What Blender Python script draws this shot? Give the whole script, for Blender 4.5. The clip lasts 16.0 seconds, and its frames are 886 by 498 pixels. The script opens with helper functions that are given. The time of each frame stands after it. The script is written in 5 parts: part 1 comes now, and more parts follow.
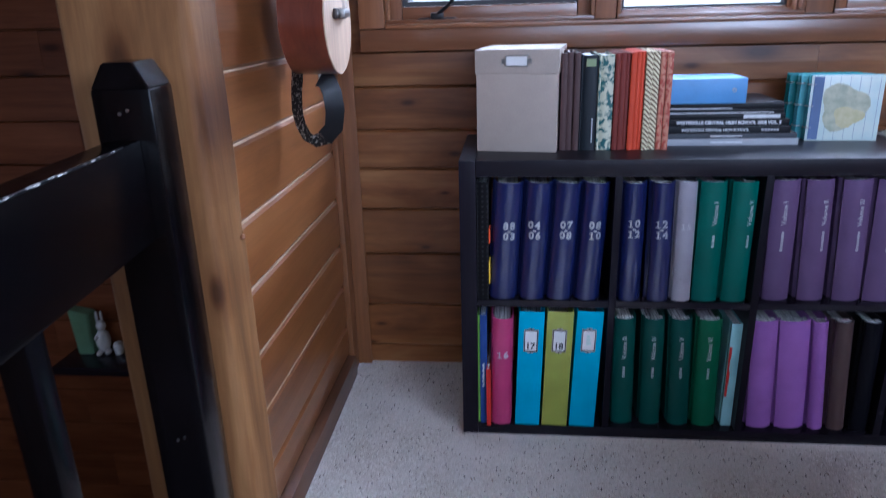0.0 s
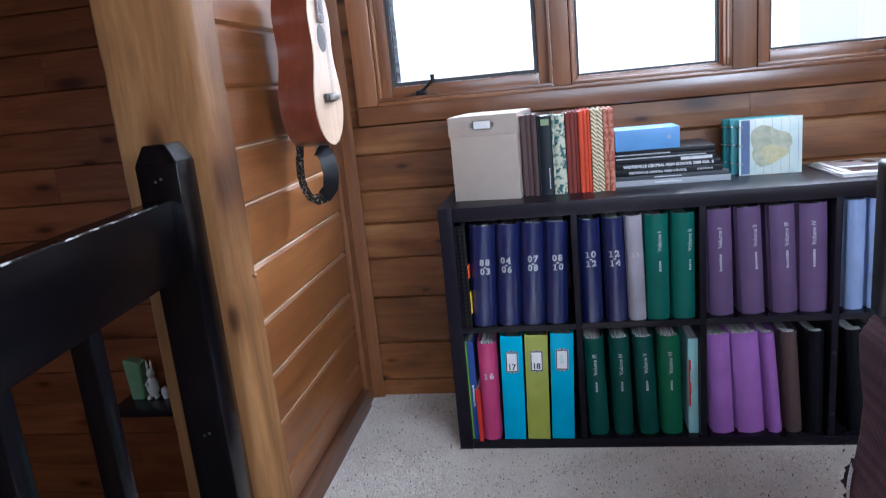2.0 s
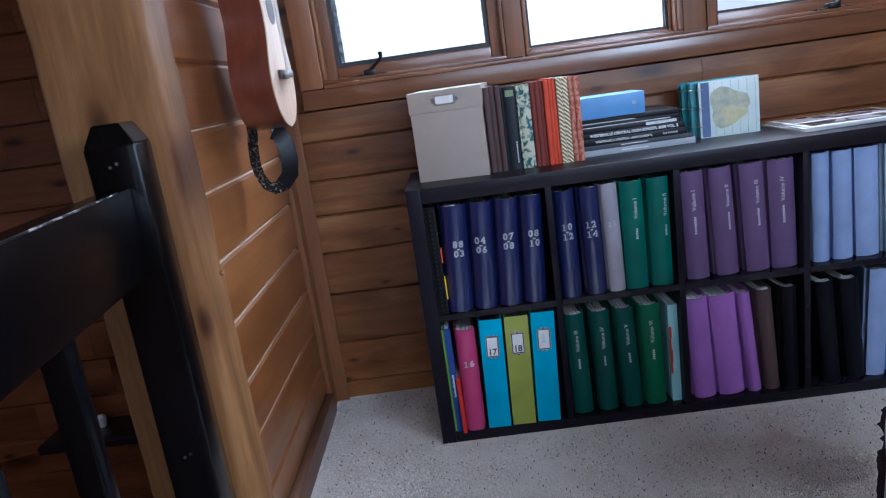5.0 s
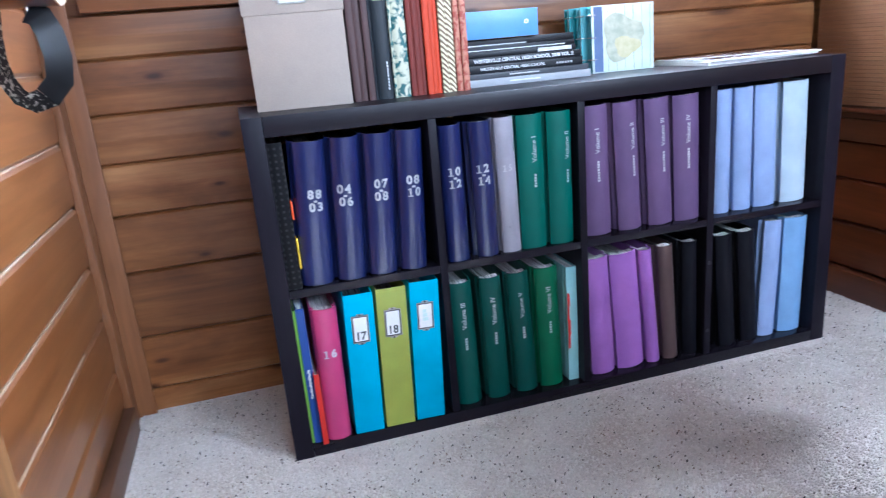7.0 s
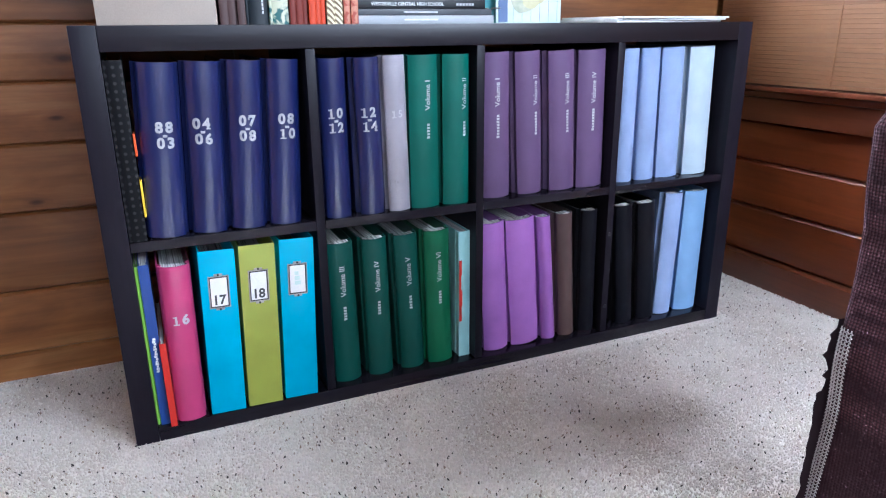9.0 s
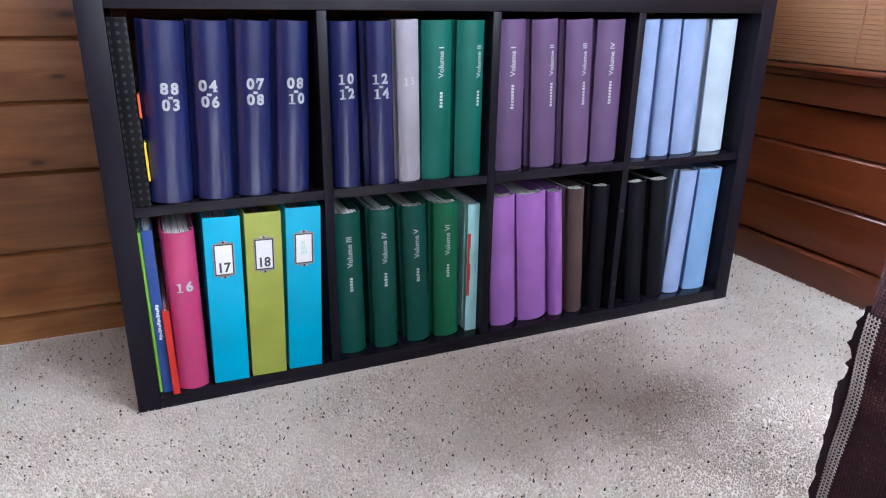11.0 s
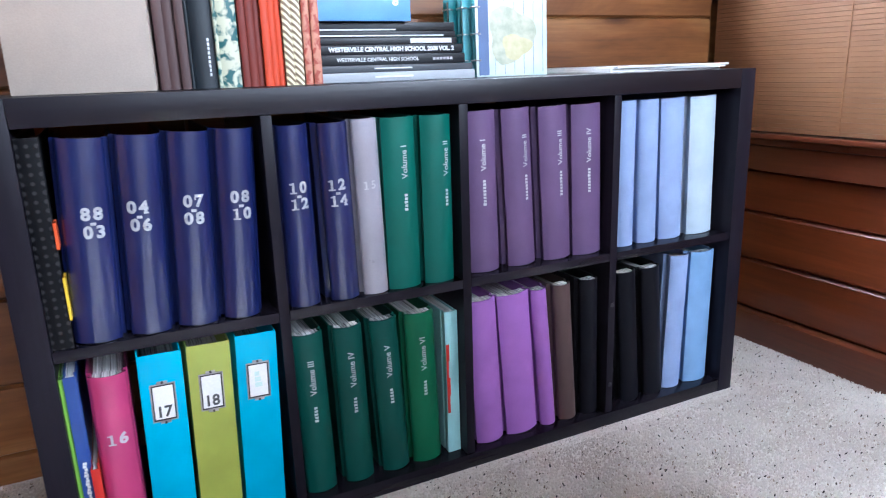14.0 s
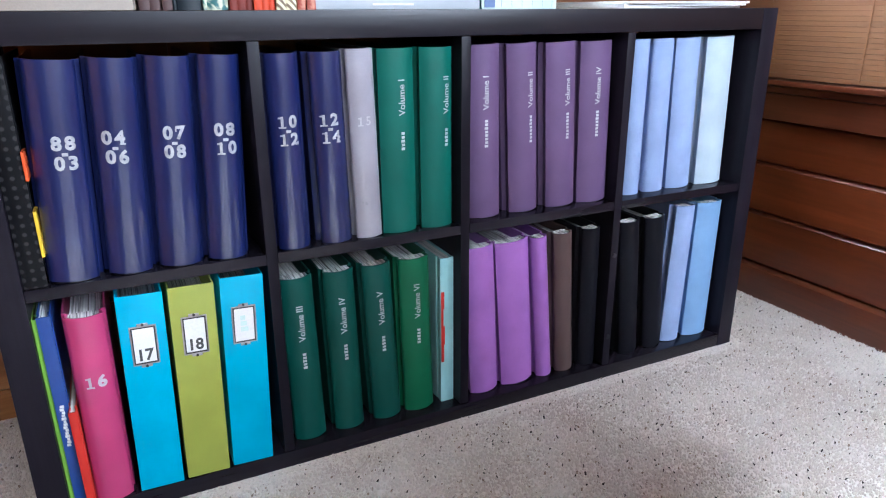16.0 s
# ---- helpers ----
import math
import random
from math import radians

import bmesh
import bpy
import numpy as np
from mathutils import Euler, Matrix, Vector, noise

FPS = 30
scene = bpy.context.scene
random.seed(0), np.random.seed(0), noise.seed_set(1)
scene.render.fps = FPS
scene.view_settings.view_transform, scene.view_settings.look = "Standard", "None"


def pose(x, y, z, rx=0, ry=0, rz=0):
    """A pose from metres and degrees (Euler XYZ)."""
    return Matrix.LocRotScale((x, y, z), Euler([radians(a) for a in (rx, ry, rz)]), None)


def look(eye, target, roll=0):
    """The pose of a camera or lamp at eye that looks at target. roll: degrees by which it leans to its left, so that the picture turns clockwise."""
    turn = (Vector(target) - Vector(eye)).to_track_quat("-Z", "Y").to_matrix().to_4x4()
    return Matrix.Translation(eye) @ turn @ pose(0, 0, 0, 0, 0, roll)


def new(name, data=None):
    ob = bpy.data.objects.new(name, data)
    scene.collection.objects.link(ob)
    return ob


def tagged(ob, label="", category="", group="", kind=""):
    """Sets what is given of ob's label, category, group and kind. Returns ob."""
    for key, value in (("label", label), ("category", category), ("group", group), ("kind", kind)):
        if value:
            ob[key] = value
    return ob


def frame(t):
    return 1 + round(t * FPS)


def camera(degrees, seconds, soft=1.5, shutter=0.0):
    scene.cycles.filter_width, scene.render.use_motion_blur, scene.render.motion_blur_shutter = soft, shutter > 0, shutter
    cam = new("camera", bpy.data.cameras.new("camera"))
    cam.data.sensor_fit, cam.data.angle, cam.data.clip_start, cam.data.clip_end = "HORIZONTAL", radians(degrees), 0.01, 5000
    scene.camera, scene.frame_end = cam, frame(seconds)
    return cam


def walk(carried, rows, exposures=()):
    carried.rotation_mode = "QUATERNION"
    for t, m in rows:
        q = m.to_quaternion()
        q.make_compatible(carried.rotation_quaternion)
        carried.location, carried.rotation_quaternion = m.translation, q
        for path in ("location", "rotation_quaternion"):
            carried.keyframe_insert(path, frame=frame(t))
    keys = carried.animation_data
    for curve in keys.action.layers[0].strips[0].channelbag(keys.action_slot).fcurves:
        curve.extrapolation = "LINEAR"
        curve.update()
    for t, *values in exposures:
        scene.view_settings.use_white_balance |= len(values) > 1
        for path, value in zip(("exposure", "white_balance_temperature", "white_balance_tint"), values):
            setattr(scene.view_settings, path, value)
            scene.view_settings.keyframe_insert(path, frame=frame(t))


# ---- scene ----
cam = camera(65.9, 16.0, soft=1.1, shutter=0.4)
PATH = [
    (0, (0.13, -1.66, 1.138), (-0.067, 0.219, 0.483), -1.6),
    (0.5, (0.228, -1.77, 1.136), (-0.069, 0.052, 0.367), -2.8),
    (1, (0.245, -1.832, 1.108), (0.135, 0.045, 0.425), -0.7),
    (1.5, (0.294, -1.924, 1.124), (0.002, -0.028, 0.559), -4.6),
    (2, (0.34, -1.959, 1.139), (0.013, -0.04, 0.68), -5.6),
    (2.5, (0.332, -1.966, 1.147), (0.006, -0.032, 0.752), -5.2),
    (3, (0.333, -1.968, 1.15), (-0.037, -0.045, 0.742), -5.6),
    (3.5, (0.319, -1.956, 1.148), (-0.025, -0.042, 0.684), -5.6),
    (5.8, (0.07, -1.732, 1.057), (0.196, 0.201, 0.56), -6.8),
    (6, (0.066, -1.679, 1.051), (0.232, 0.251, 0.556), -5.9),
    (6.5, (0.058, -1.524, 0.935), (0.319, 0.369, 0.344), -6.2),
    (7, (0.003, -1.429, 0.902), (0.507, 0.419, 0.325), -5.0),
    (7.5, (-0.027, -1.362, 0.844), (0.645, 0.422, 0.239), -1.0),
    (8, (0.026, -1.336, 0.822), (0.716, 0.458, 0.268), -0.9),
    (8.5, (0.071, -1.318, 0.786), (0.823, 0.448, 0.224), -0.7),
    (9, (0.085, -1.299, 0.782), (0.852, 0.442, 0.166), -0.5),
    (11.5, (0.081, -1.262, 0.775), (0.833, 0.454, 0.077), 1.1),
    (12, (0.09, -1.258, 0.782), (0.836, 0.456, 0.072), 0.1),
    (12.5, (0.099, -1.257, 0.785), (0.813, 0.462, 0.052), -0.7),
    (13, (0.118, -1.247, 0.796), (0.769, 0.477, 0.019), -2.4),
    (13.5, (0.12, -1.184, 0.822), (0.768, 0.614, 0.234), -2.7),
    (14, (0.162, -1.114, 0.809), (0.999, 0.63, 0.301), -1.9),
    (14.5, (0.185, -1.094, 0.792), (1.012, 0.632, 0.213), -2.0),
    (15, (0.176, -1.075, 0.786), (1.013, 0.637, 0.179), -0.6),
    (15.5, (0.167, -1.068, 0.779), (1.012, 0.638, 0.164), 0.3),
    (16, (0.184, -1.058, 0.789), (1.012, 0.638, 0.129), -0.3),
]
EXPOSURES = [(0.0, -0.32, 4850, 16), (0.5, 0.48, 4900, 14), (1.0, 0.88, 5000, 12), (1.5, 0.56, 5100, 11), (2.0, 0.02, 5300, 11), (2.5, -0.58, 5350, 11), (3.6, -0.6, 5200, 11),
             (5.8, 0.05, 4950, 11), (6.5, 0.58, 4900, 10), (7.2, 0.9, 5100, 10), (9.0, 0.97, 5350, 10), (11.5, 0.9, 5750, 11), (12.5, 0.88, 5850, 11), (14.0, 0.98, 5350, 10), (16.0, 1.04, 5500, 9)]
walk(cam, [(t, look(eye, target, roll)) for t, eye, target, roll in PATH], EXPOSURES)

# ---- world, sun, large lights ----
world = bpy.data.worlds.new("overcast_world")
scene.world = world
world.use_nodes = True
wn = world.node_tree
sky = wn.nodes.new("ShaderNodeTexSky")
sky.sky_type = "NISHITA"
sky.sun_disc = False
sky.sun_elevation = radians(42)
sky.sun_rotation = radians(20)
wn.links.new(sky.outputs["Color"], wn.nodes["Background"].inputs["Color"])
wn.nodes["Background"].inputs["Strength"].default_value = 0.1

sun = new("sun", bpy.data.lights.new("sun", "SUN"))
sun.data.energy, sun.data.angle, sun.data.color = 0.8, radians(20), (1.0, 0.96, 0.9)
sun.matrix_world = look((1, 6, 6), (0, 0, 0))


def area_lamp(name, eye, target, sx, sy, power, color):
    ob = new(name, bpy.data.lights.new(name, "AREA"))
    ob.data.shape, ob.data.size, ob.data.size_y = "RECTANGLE", sx, sy
    ob.data.energy, ob.data.color = power, color
    ob.matrix_world = look(eye, target)
    return ob


# sky seen by the window over the shelf, daylight from the east side, then fill lamps added in unseen stair and rear
# openings
area_lamp("sky_light_window", (0.95, 1.05, 2.22), (0.7, -0.4, 0.8), 2.2, 1.0, 150, (0.93, 0.97, 1.0))
area_lamp("sky_light_east_window", (1.84, -2.25, 1.66), (1.15, -1.05, 0.1), 1.35, 0.85, 80, (0.93, 0.97, 1.0))
area_lamp("stair_fill_light", (-2.13, -1.1, 0.75), (-0.9, -0.4, 0.3), 0.8, 0.9, 3.4, (0.9, 0.96, 1.0))
area_lamp("rear_fill_light", (0.5, -3.42, 1.75), (0.4, 0.0, 0.5), 1.5, 0.9, 27, (0.95, 0.98, 1.0))


# ---- materials ----
def nodes_of(name):
    m = bpy.data.materials.new(name)
    m.use_nodes = True
    return m, m.node_tree.nodes, m.node_tree.links, m.node_tree.nodes["Principled BSDF"]


def ramp(nodes, stops):
    r = nodes.new("ShaderNodeValToRGB")
    els = r.color_ramp.elements
    while len(els) < len(stops):
        els.new(0.5)
    for e, (p, c) in zip(els, stops):
        e.position, e.color = p, (*c, 1)
    return r


def coords(nodes, links, scale, shuffle=True):
    tc = nodes.new("ShaderNodeTexCoord")
    mp = nodes.new("ShaderNodeMapping")
    mp.inputs["Scale"].default_value = scale
    if shuffle:
        oi = nodes.new("ShaderNodeObjectInfo")
        mul = nodes.new("ShaderNodeVectorMath")
        mul.operation = "MULTIPLY_ADD"
        mul.inputs[1].default_value = (31.0, 17.0, 23.0)
        cmb = nodes.new("ShaderNodeCombineXYZ")
        for k in range(3):
            links.new(oi.outputs["Random"], cmb.inputs[k])
        links.new(cmb.outputs[0], mul.inputs[0])
        links.new(tc.outputs["Object"], mul.inputs[2])
        links.new(mul.outputs[0], mp.inputs["Vector"])
    else:
        links.new(tc.outputs["Object"], mp.inputs["Vector"])
    return mp.outputs["Vector"]


def noise_tex(nodes, links, vec, scale, detail=4.0, rough=0.55, distortion=0.0):
    n = nodes.new("ShaderNodeTexNoise")
    n.inputs["Scale"].default_value = scale
    n.inputs["Detail"].default_value = detail
    n.inputs["Roughness"].default_value = rough
    n.inputs["Distortion"].default_value = distortion
    links.new(vec, n.inputs["Vector"])
    return n.outputs["Fac"]


def mix_color(nodes, links, mode, fac, a, b):
    m = nodes.new("ShaderNodeMix")
    m.data_type, m.blend_type = "RGBA", mode
    for sock, v in ((m.inputs[0], fac), (m.inputs[6], a), (m.inputs[7], b)):
        if hasattr(v, "is_output"):
            links.new(v, sock)
        elif isinstance(v, tuple):
            sock.default_value = (*v, 1)
        else:
            sock.default_value = v
    return m.outputs[2]


def bump(nodes, links, bsdf, height, strength, distance=0.002):
    b = nodes.new("ShaderNodeBump")
    b.inputs["Strength"].default_value = strength
    b.inputs["Distance"].default_value = distance
    links.new(height, b.inputs["Height"])
    links.new(b.outputs["Normal"], bsdf.inputs["Normal"])


def paint(name, color, rough=0.5, vary=0.12, scale=30.0, metal=0.0, coat=0.0, relief=0.15, fine=400.0):
    """A plain surface with faint mottling at two scales, and fine relief."""
    m, nodes, links, b = nodes_of(name)
    vec = coords(nodes, links, (1, 1, 1))
    n1 = noise_tex(nodes, links, vec, scale, 5)
    n2 = noise_tex(nodes, links, vec, fine, 3)
    dark = tuple(c * (1 - vary) for c in color)
    light = tuple(min(1.0, c * (1 + vary)) for c in color)
    r = ramp(nodes, [(0.3, dark), (0.7, light)])
    links.new(n1, r.inputs["Fac"])
    col = mix_color(nodes, links, "MULTIPLY", 0.25, r.outputs["Color"], n2)
    links.new(col, b.inputs["Base Color"])
    rr = nodes.new("ShaderNodeMapRange")
    rr.inputs["To Min"].default_value, rr.inputs["To Max"].default_value = max(0.02, rough * 0.8), min(1.0, rough * 1.2)
    links.new(n1, rr.inputs["Value"])
    links.new(rr.outputs["Result"], b.inputs["Roughness"])
    b.inputs["Metallic"].default_value = metal
    b.inputs["Coat Weight"].default_value = coat
    b.inputs["Coat Roughness"].default_value = 0.12
    bump(nodes, links, b, n2, relief, 0.0006)
    return m


def wood(name, dark, mid, light, rough=0.42, axis="X", knots=True, coat=0.25, scale=1.0, vary=0.25, spec=0.5, knot=0.9):
    """Stained softwood; the grain runs along one axis of the piece."""
    m, nodes, links, b = nodes_of(name)
    k = {"X": (1.0, 6.0, 6.0), "Y": (6.0, 1.0, 6.0), "Z": (6.0, 6.0, 1.0)}[axis]
    vec = coords(nodes, links, tuple(s * scale for s in k))
    broad = noise_tex(nodes, links, vec, 1.6, 5, 0.6, 0.8)
    k2 = {"X": (3.0, 90.0, 90.0), "Y": (90.0, 3.0, 90.0), "Z": (90.0, 90.0, 3.0)}[axis]
    grain = noise_tex(nodes, links, coords(nodes, links, k2), 1.2, 4, 0.6, 0.2)
    r = ramp(nodes, [(0.28, dark), (0.5, mid), (0.75, light)])
    links.new(broad, r.inputs["Fac"])
    g = ramp(nodes, [(0.3, (0.62, 0.58, 0.55)), (0.65, (1, 1, 1))])
    links.new(grain, g.inputs["Fac"])
    col = mix_color(nodes, links, "MULTIPLY", 0.55, r.outputs["Color"], g.outputs["Color"])
    oi = nodes.new("ShaderNodeObjectInfo")
    tone = ramp(nodes, [(0.0, (1 - vary, 1 - vary * 1.05, 1 - vary * 1.1)), (1.0, (1.0, 1.0, 1.0))])
    links.new(oi.outputs["Random"], tone.inputs["Fac"])
    col = mix_color(nodes, links, "MULTIPLY", 1.0, col, tone.outputs["Color"])
    if knots:
        sep, flat = nodes.new("ShaderNodeSeparateXYZ"), nodes.new("ShaderNodeCombineXYZ")
        links.new(coords(nodes, links, {"X": (2.2, 6.0, 6.0), "Y": (6.0, 2.2, 6.0), "Z": (6.0, 6.0, 2.2)}[axis]), sep.inputs[0])
        for k_out, k_in in (({"X": 0, "Y": 1, "Z": 2}[axis], 0), (0 if axis == "Z" else 2, 1)):
            links.new(sep.outputs[k_out], flat.inputs[k_in])
        v = nodes.new("ShaderNodeTexVoronoi")
        v.voronoi_dimensions = "2D"
        v.inputs["Scale"].default_value = knot
        links.new(flat.outputs[0], v.inputs["Vector"])
        hue = nodes.new("ShaderNodeSeparateColor")
        links.new(v.outputs["Color"], hue.inputs[0])
        size = nodes.new("ShaderNodeMapRange")
        size.inputs["To Min"].default_value, size.inputs["To Max"].default_value = 0.6, 2.6
        links.new(hue.outputs[0], size.inputs["Value"])
        far = nodes.new("ShaderNodeMath")
        far.operation = "MULTIPLY"
        links.new(v.outputs["Distance"], far.inputs[0])
        links.new(size.outputs["Result"], far.inputs[1])
        spot = ramp(nodes, [(0.04, (0.16, 0.09, 0.06)), (0.085, (0.42, 0.32, 0.26)), (0.13, (0.78, 0.72, 0.68)), (0.24, (1, 1, 1))])
        links.new(far.outputs[0], spot.inputs["Fac"])
        col = mix_color(nodes, links, "MULTIPLY", 0.88, col, spot.outputs["Color"])
    links.new(col, b.inputs["Base Color"])
    b.inputs["Roughness"].default_value = rough
    b.inputs["Specular IOR Level"].default_value = spec
    b.inputs["Coat Weight"].default_value = coat
    b.inputs["Coat Roughness"].default_value = 0.3
    bump(nodes, links, b, grain, 0.25, 0.001)
    return m


PLANK = wood("honey_plank_wood", (0.125, 0.04, 0.011), (0.28, 0.108, 0.031), (0.44, 0.21, 0.076), coat=0.12, spec=0.4, knot=1.25, vary=0.34)
PLANK_WEST = wood("amber_plank_wood", (0.16, 0.052, 0.014), (0.26, 0.096, 0.028), (0.36, 0.15, 0.048), rough=0.28, coat=0.3, knots=False)
PLANK_RED = wood("red_brown_plank_wood", (0.1, 0.021, 0.006), (0.165, 0.036, 0.01), (0.235, 0.058, 0.016), knots=False, rough=0.28, coat=0.35)
PLANK_STAIR = wood("umber_plank_wood", (0.11, 0.033, 0.011), (0.18, 0.056, 0.019), (0.25, 0.085, 0.029), rough=0.5, coat=0.0, spec=0.15, knot=0.8)
POST = wood("post_timber_wood", (0.16, 0.07, 0.022), (0.29, 0.135, 0.045), (0.4, 0.205, 0.076), axis="Z", rough=0.6, coat=0.0, spec=0.25, knot=0.75)
TONGUE = wood("bare_pine_tongue", (0.5, 0.34, 0.2), (0.6, 0.43, 0.28), (0.7, 0.54, 0.38), knots=False, rough=0.5, vary=0.3)
TRIM_V = wood("upright_trim_wood", (0.19, 0.072, 0.026), (0.27, 0.11, 0.04), (0.33, 0.14, 0.055), axis="Z", knots=False)
TRIM_H = wood("level_trim_wood", (0.17, 0.066, 0.027), (0.23, 0.095, 0.04), (0.29, 0.125, 0.055), axis="X", knots=False, rough=0.24, coat=0.5)
TRIM_Y = wood("deep_trim_wood", (0.09, 0.024, 0.01), (0.125, 0.034, 0.014), (0.16, 0.048, 0.02), axis="Y", knots=False, rough=0.28, coat=0.3)
BASE_Y = wood("baseboard_wood", (0.1, 0.045, 0.022), (0.15, 0.065, 0.032), (0.19, 0.085, 0.042), axis="Y", knots=False)
BASE_RED = wood("red_baseboard_wood", (0.09, 0.021, 0.007), (0.14, 0.034, 0.011), (0.19, 0.05, 0.016), axis="Y", knots=False)
BLACKBROWN = wood("black_brown_veneer", (0.009, 0.0075, 0.012), (0.013, 0.0108, 0.017), (0.018, 0.015, 0.023), axis="X", knots=False, rough=0.27, coat=0.0, spec=0.3)
BLACK_TOP = wood("black_brown_veneer_top", (0.009, 0.0075, 0.012), (0.013, 0.0108, 0.017), (0.018, 0.015, 0.023), axis="X", knots=False, rough=0.36, coat=0.0, spec=0.3)
BLACK_STAIN = wood("black_stained_wood", (0.002, 0.0018, 0.002), (0.0035, 0.003, 0.0035), (0.006, 0.005, 0.006), axis="Z", knots=False, rough=0.17, coat=0.0, spec=0.3)
SHADE = wood("woven_shade_wood", (0.23, 0.097, 0.037), (0.28, 0.125, 0.05), (0.33, 0.16, 0.068), axis="Y", knots=False, rough=0.5)
PLASTER = paint("painted_ceiling", (0.75, 0.72, 0.66), 0.9)
STEEL = paint("brushed_steel", (0.55, 0.54, 0.52), 0.3, 0.1, 80, metal=1.0)
BLACK_METAL = paint("black_metal", (0.02, 0.02, 0.022), 0.35, 0.1, 80, metal=0.6)
GASKET = paint("grey_gasket", (0.05, 0.05, 0.055), 0.6)
CAP = paint("black_plastic_cap", (0.022, 0.02, 0.025), 0.4)
m, nodes, links, b = nodes_of("page_paper")
leaf = noise_tex(nodes, links, coords(nodes, links, (620.0, 3.0, 3.0)), 1.0, 2)
leaf_tone = ramp(nodes, [(0.34, (0.16, 0.155, 0.15)), (0.46, (0.6, 0.59, 0.57)), (0.6, (0.9, 0.89, 0.87))])
links.new(leaf, leaf_tone.inputs["Fac"])
links.new(leaf_tone.outputs["Color"], b.inputs["Base Color"])
b.inputs["Roughness"].default_value = 0.85
PAPER = m
CARD = paint("white_card", (0.85, 0.84, 0.82), 0.8, 0.04)
SILVER = paint("silver_foil", (0.5, 0.5, 0.52), 0.4, 0.2, 60)
FOIL = paint("dull_silver_foil", (0.39, 0.39, 0.41), 0.4, 0.3, 90)
WHITE_INK = paint("white_ink", (0.75, 0.76, 0.78), 0.6, 0.15, 90)
FAINT_INK = paint("faint_grey_ink", (0.5, 0.48, 0.52), 0.4)
MINT_INK = paint("pale_mint_ink", (0.58, 0.74, 0.68), 0.6)
DARK_INK = paint("dark_ink", (0.06, 0.06, 0.06), 0.6)

FROST = paint("mottled_grey_strip", (0.42, 0.42, 0.44), 0.7, 0.6, 60)

m, nodes, links, b = nodes_of("window_glass")
b.inputs["Roughness"].default_value = 0.0
b.inputs["Transmission Weight"].default_value = 1.0
b.inputs["IOR"].default_value = 1.1
b.inputs["Base Color"].default_value = (0.97, 0.99, 0.98, 1)
GLASS = m


def carpet_material(name, per_island):
    m, nodes, links, b = nodes_of(name)
    if per_island:
        geo = nodes.new("ShaderNodeNewGeometry")
        r = ramp(nodes, [(0.0, (0.38, 0.31, 0.25)), (0.016, (0.46, 0.39, 0.33)), (0.02, (0.66, 0.6, 0.542)), (1.0, (0.78, 0.714, 0.65))])
        links.new(geo.outputs["Random Per Island"], r.inputs["Fac"])
        vec = coords(nodes, links, (1, 1, 1), False)
        soil = noise_tex(nodes, links, vec, 5.0, 5, 0.65)
        sr = ramp(nodes, [(0.32, (0.8, 0.765, 0.73)), (0.66, (1, 1, 1))])
        links.new(soil, sr.inputs["Fac"])
        fibre = mix_color(nodes, links, "MULTIPLY", 1.0, r.outputs["Color"], sr.outputs["Color"])
        links.new(fibre, b.inputs["Base Color"])
        # thin fibres let some light through
        thin, blend = nodes.new("ShaderNodeBsdfTranslucent"), nodes.new("ShaderNodeMixShader")
        links.new(fibre, thin.inputs["Color"])
        blend.inputs[0].default_value = 0.14
        links.new(b.outputs[0], blend.inputs[1])
        links.new(thin.outputs[0], blend.inputs[2])
        links.new(blend.outputs[0], nodes["Material Output"].inputs["Surface"])
    else:
        vec = coords(nodes, links, (1, 1, 1), False)
        n = noise_tex(nodes, links, vec, 160, 3)
        r = ramp(nodes, [(0.3, (0.68, 0.62, 0.56)), (0.7, (0.82, 0.755, 0.69))])
        links.new(n, r.inputs["Fac"])
        links.new(r.outputs["Color"], b.inputs["Base Color"])
        bump(nodes, links, b, n, 0.8, 0.006)
    b.inputs["Roughness"].default_value = 0.95
    b.inputs["Sheen Weight"].default_value = 0.2
    return m


CARPET = carpet_material("carpet_backing", False)
PILE = carpet_material("carpet_pile", True)
FLECK = paint("dark_carpet_fleck", (0.05, 0.04, 0.035), 0.95, 0.5, 40)
TAN_FLECK = paint("tan_carpet_fleck", (0.34, 0.26, 0.2), 0.95, 0.3, 40)


# ---- mesh helpers ----
def box(bm, x0, x1, y0, y1, z0, z1, bev=0.0, seg=2):
    vs = [bm.verts.new(p) for p in ((x0, y0, z0), (x1, y0, z0), (x1, y1, z0), (x0, y1, z0), (x0, y0, z1), (x1, y0, z1), (x1, y1, z1), (x0, y1, z1))]
    fs = [bm.faces.new([vs[i] for i in q]) for q in ((0, 3, 2, 1), (4, 5, 6, 7), (0, 1, 5, 4), (1, 2, 6, 5), (2, 3, 7, 6), (3, 0, 4, 7))]
    if bev:
        edges = list({e for f in fs for e in f.edges})
        bmesh.ops.bevel(bm, geom=edges, offset=bev, segments=seg, affect="EDGES", profile=0.6)


def boxed(*a, **k):
    bm = bmesh.new()
    box(bm, *a, **k)
    return bm


def rod(bm, p, q, r, n=10, r2=None):
    p, q = Vector(p), Vector(q)
    d = (q - p).normalized()
    u = d.orthogonal().normalized()
    w = d.cross(u)
    r2 = r if r2 is None else r2
    a = [bm.verts.new(p + r * (u * math.cos(t) + w * math.sin(t))) for t in (2 * math.pi * i / n for i in range(n))]
    c = [bm.verts.new(q + r2 * (u * math.cos(t) + w * math.sin(t))) for t in (2 * math.pi * i / n for i in range(n))]
    for i in range(n):
        bm.faces.new((a[i], a[(i + 1) % n], c[(i + 1) % n], c[i]))
    bm.faces.new(a[::-1])
    bm.faces.new(c)


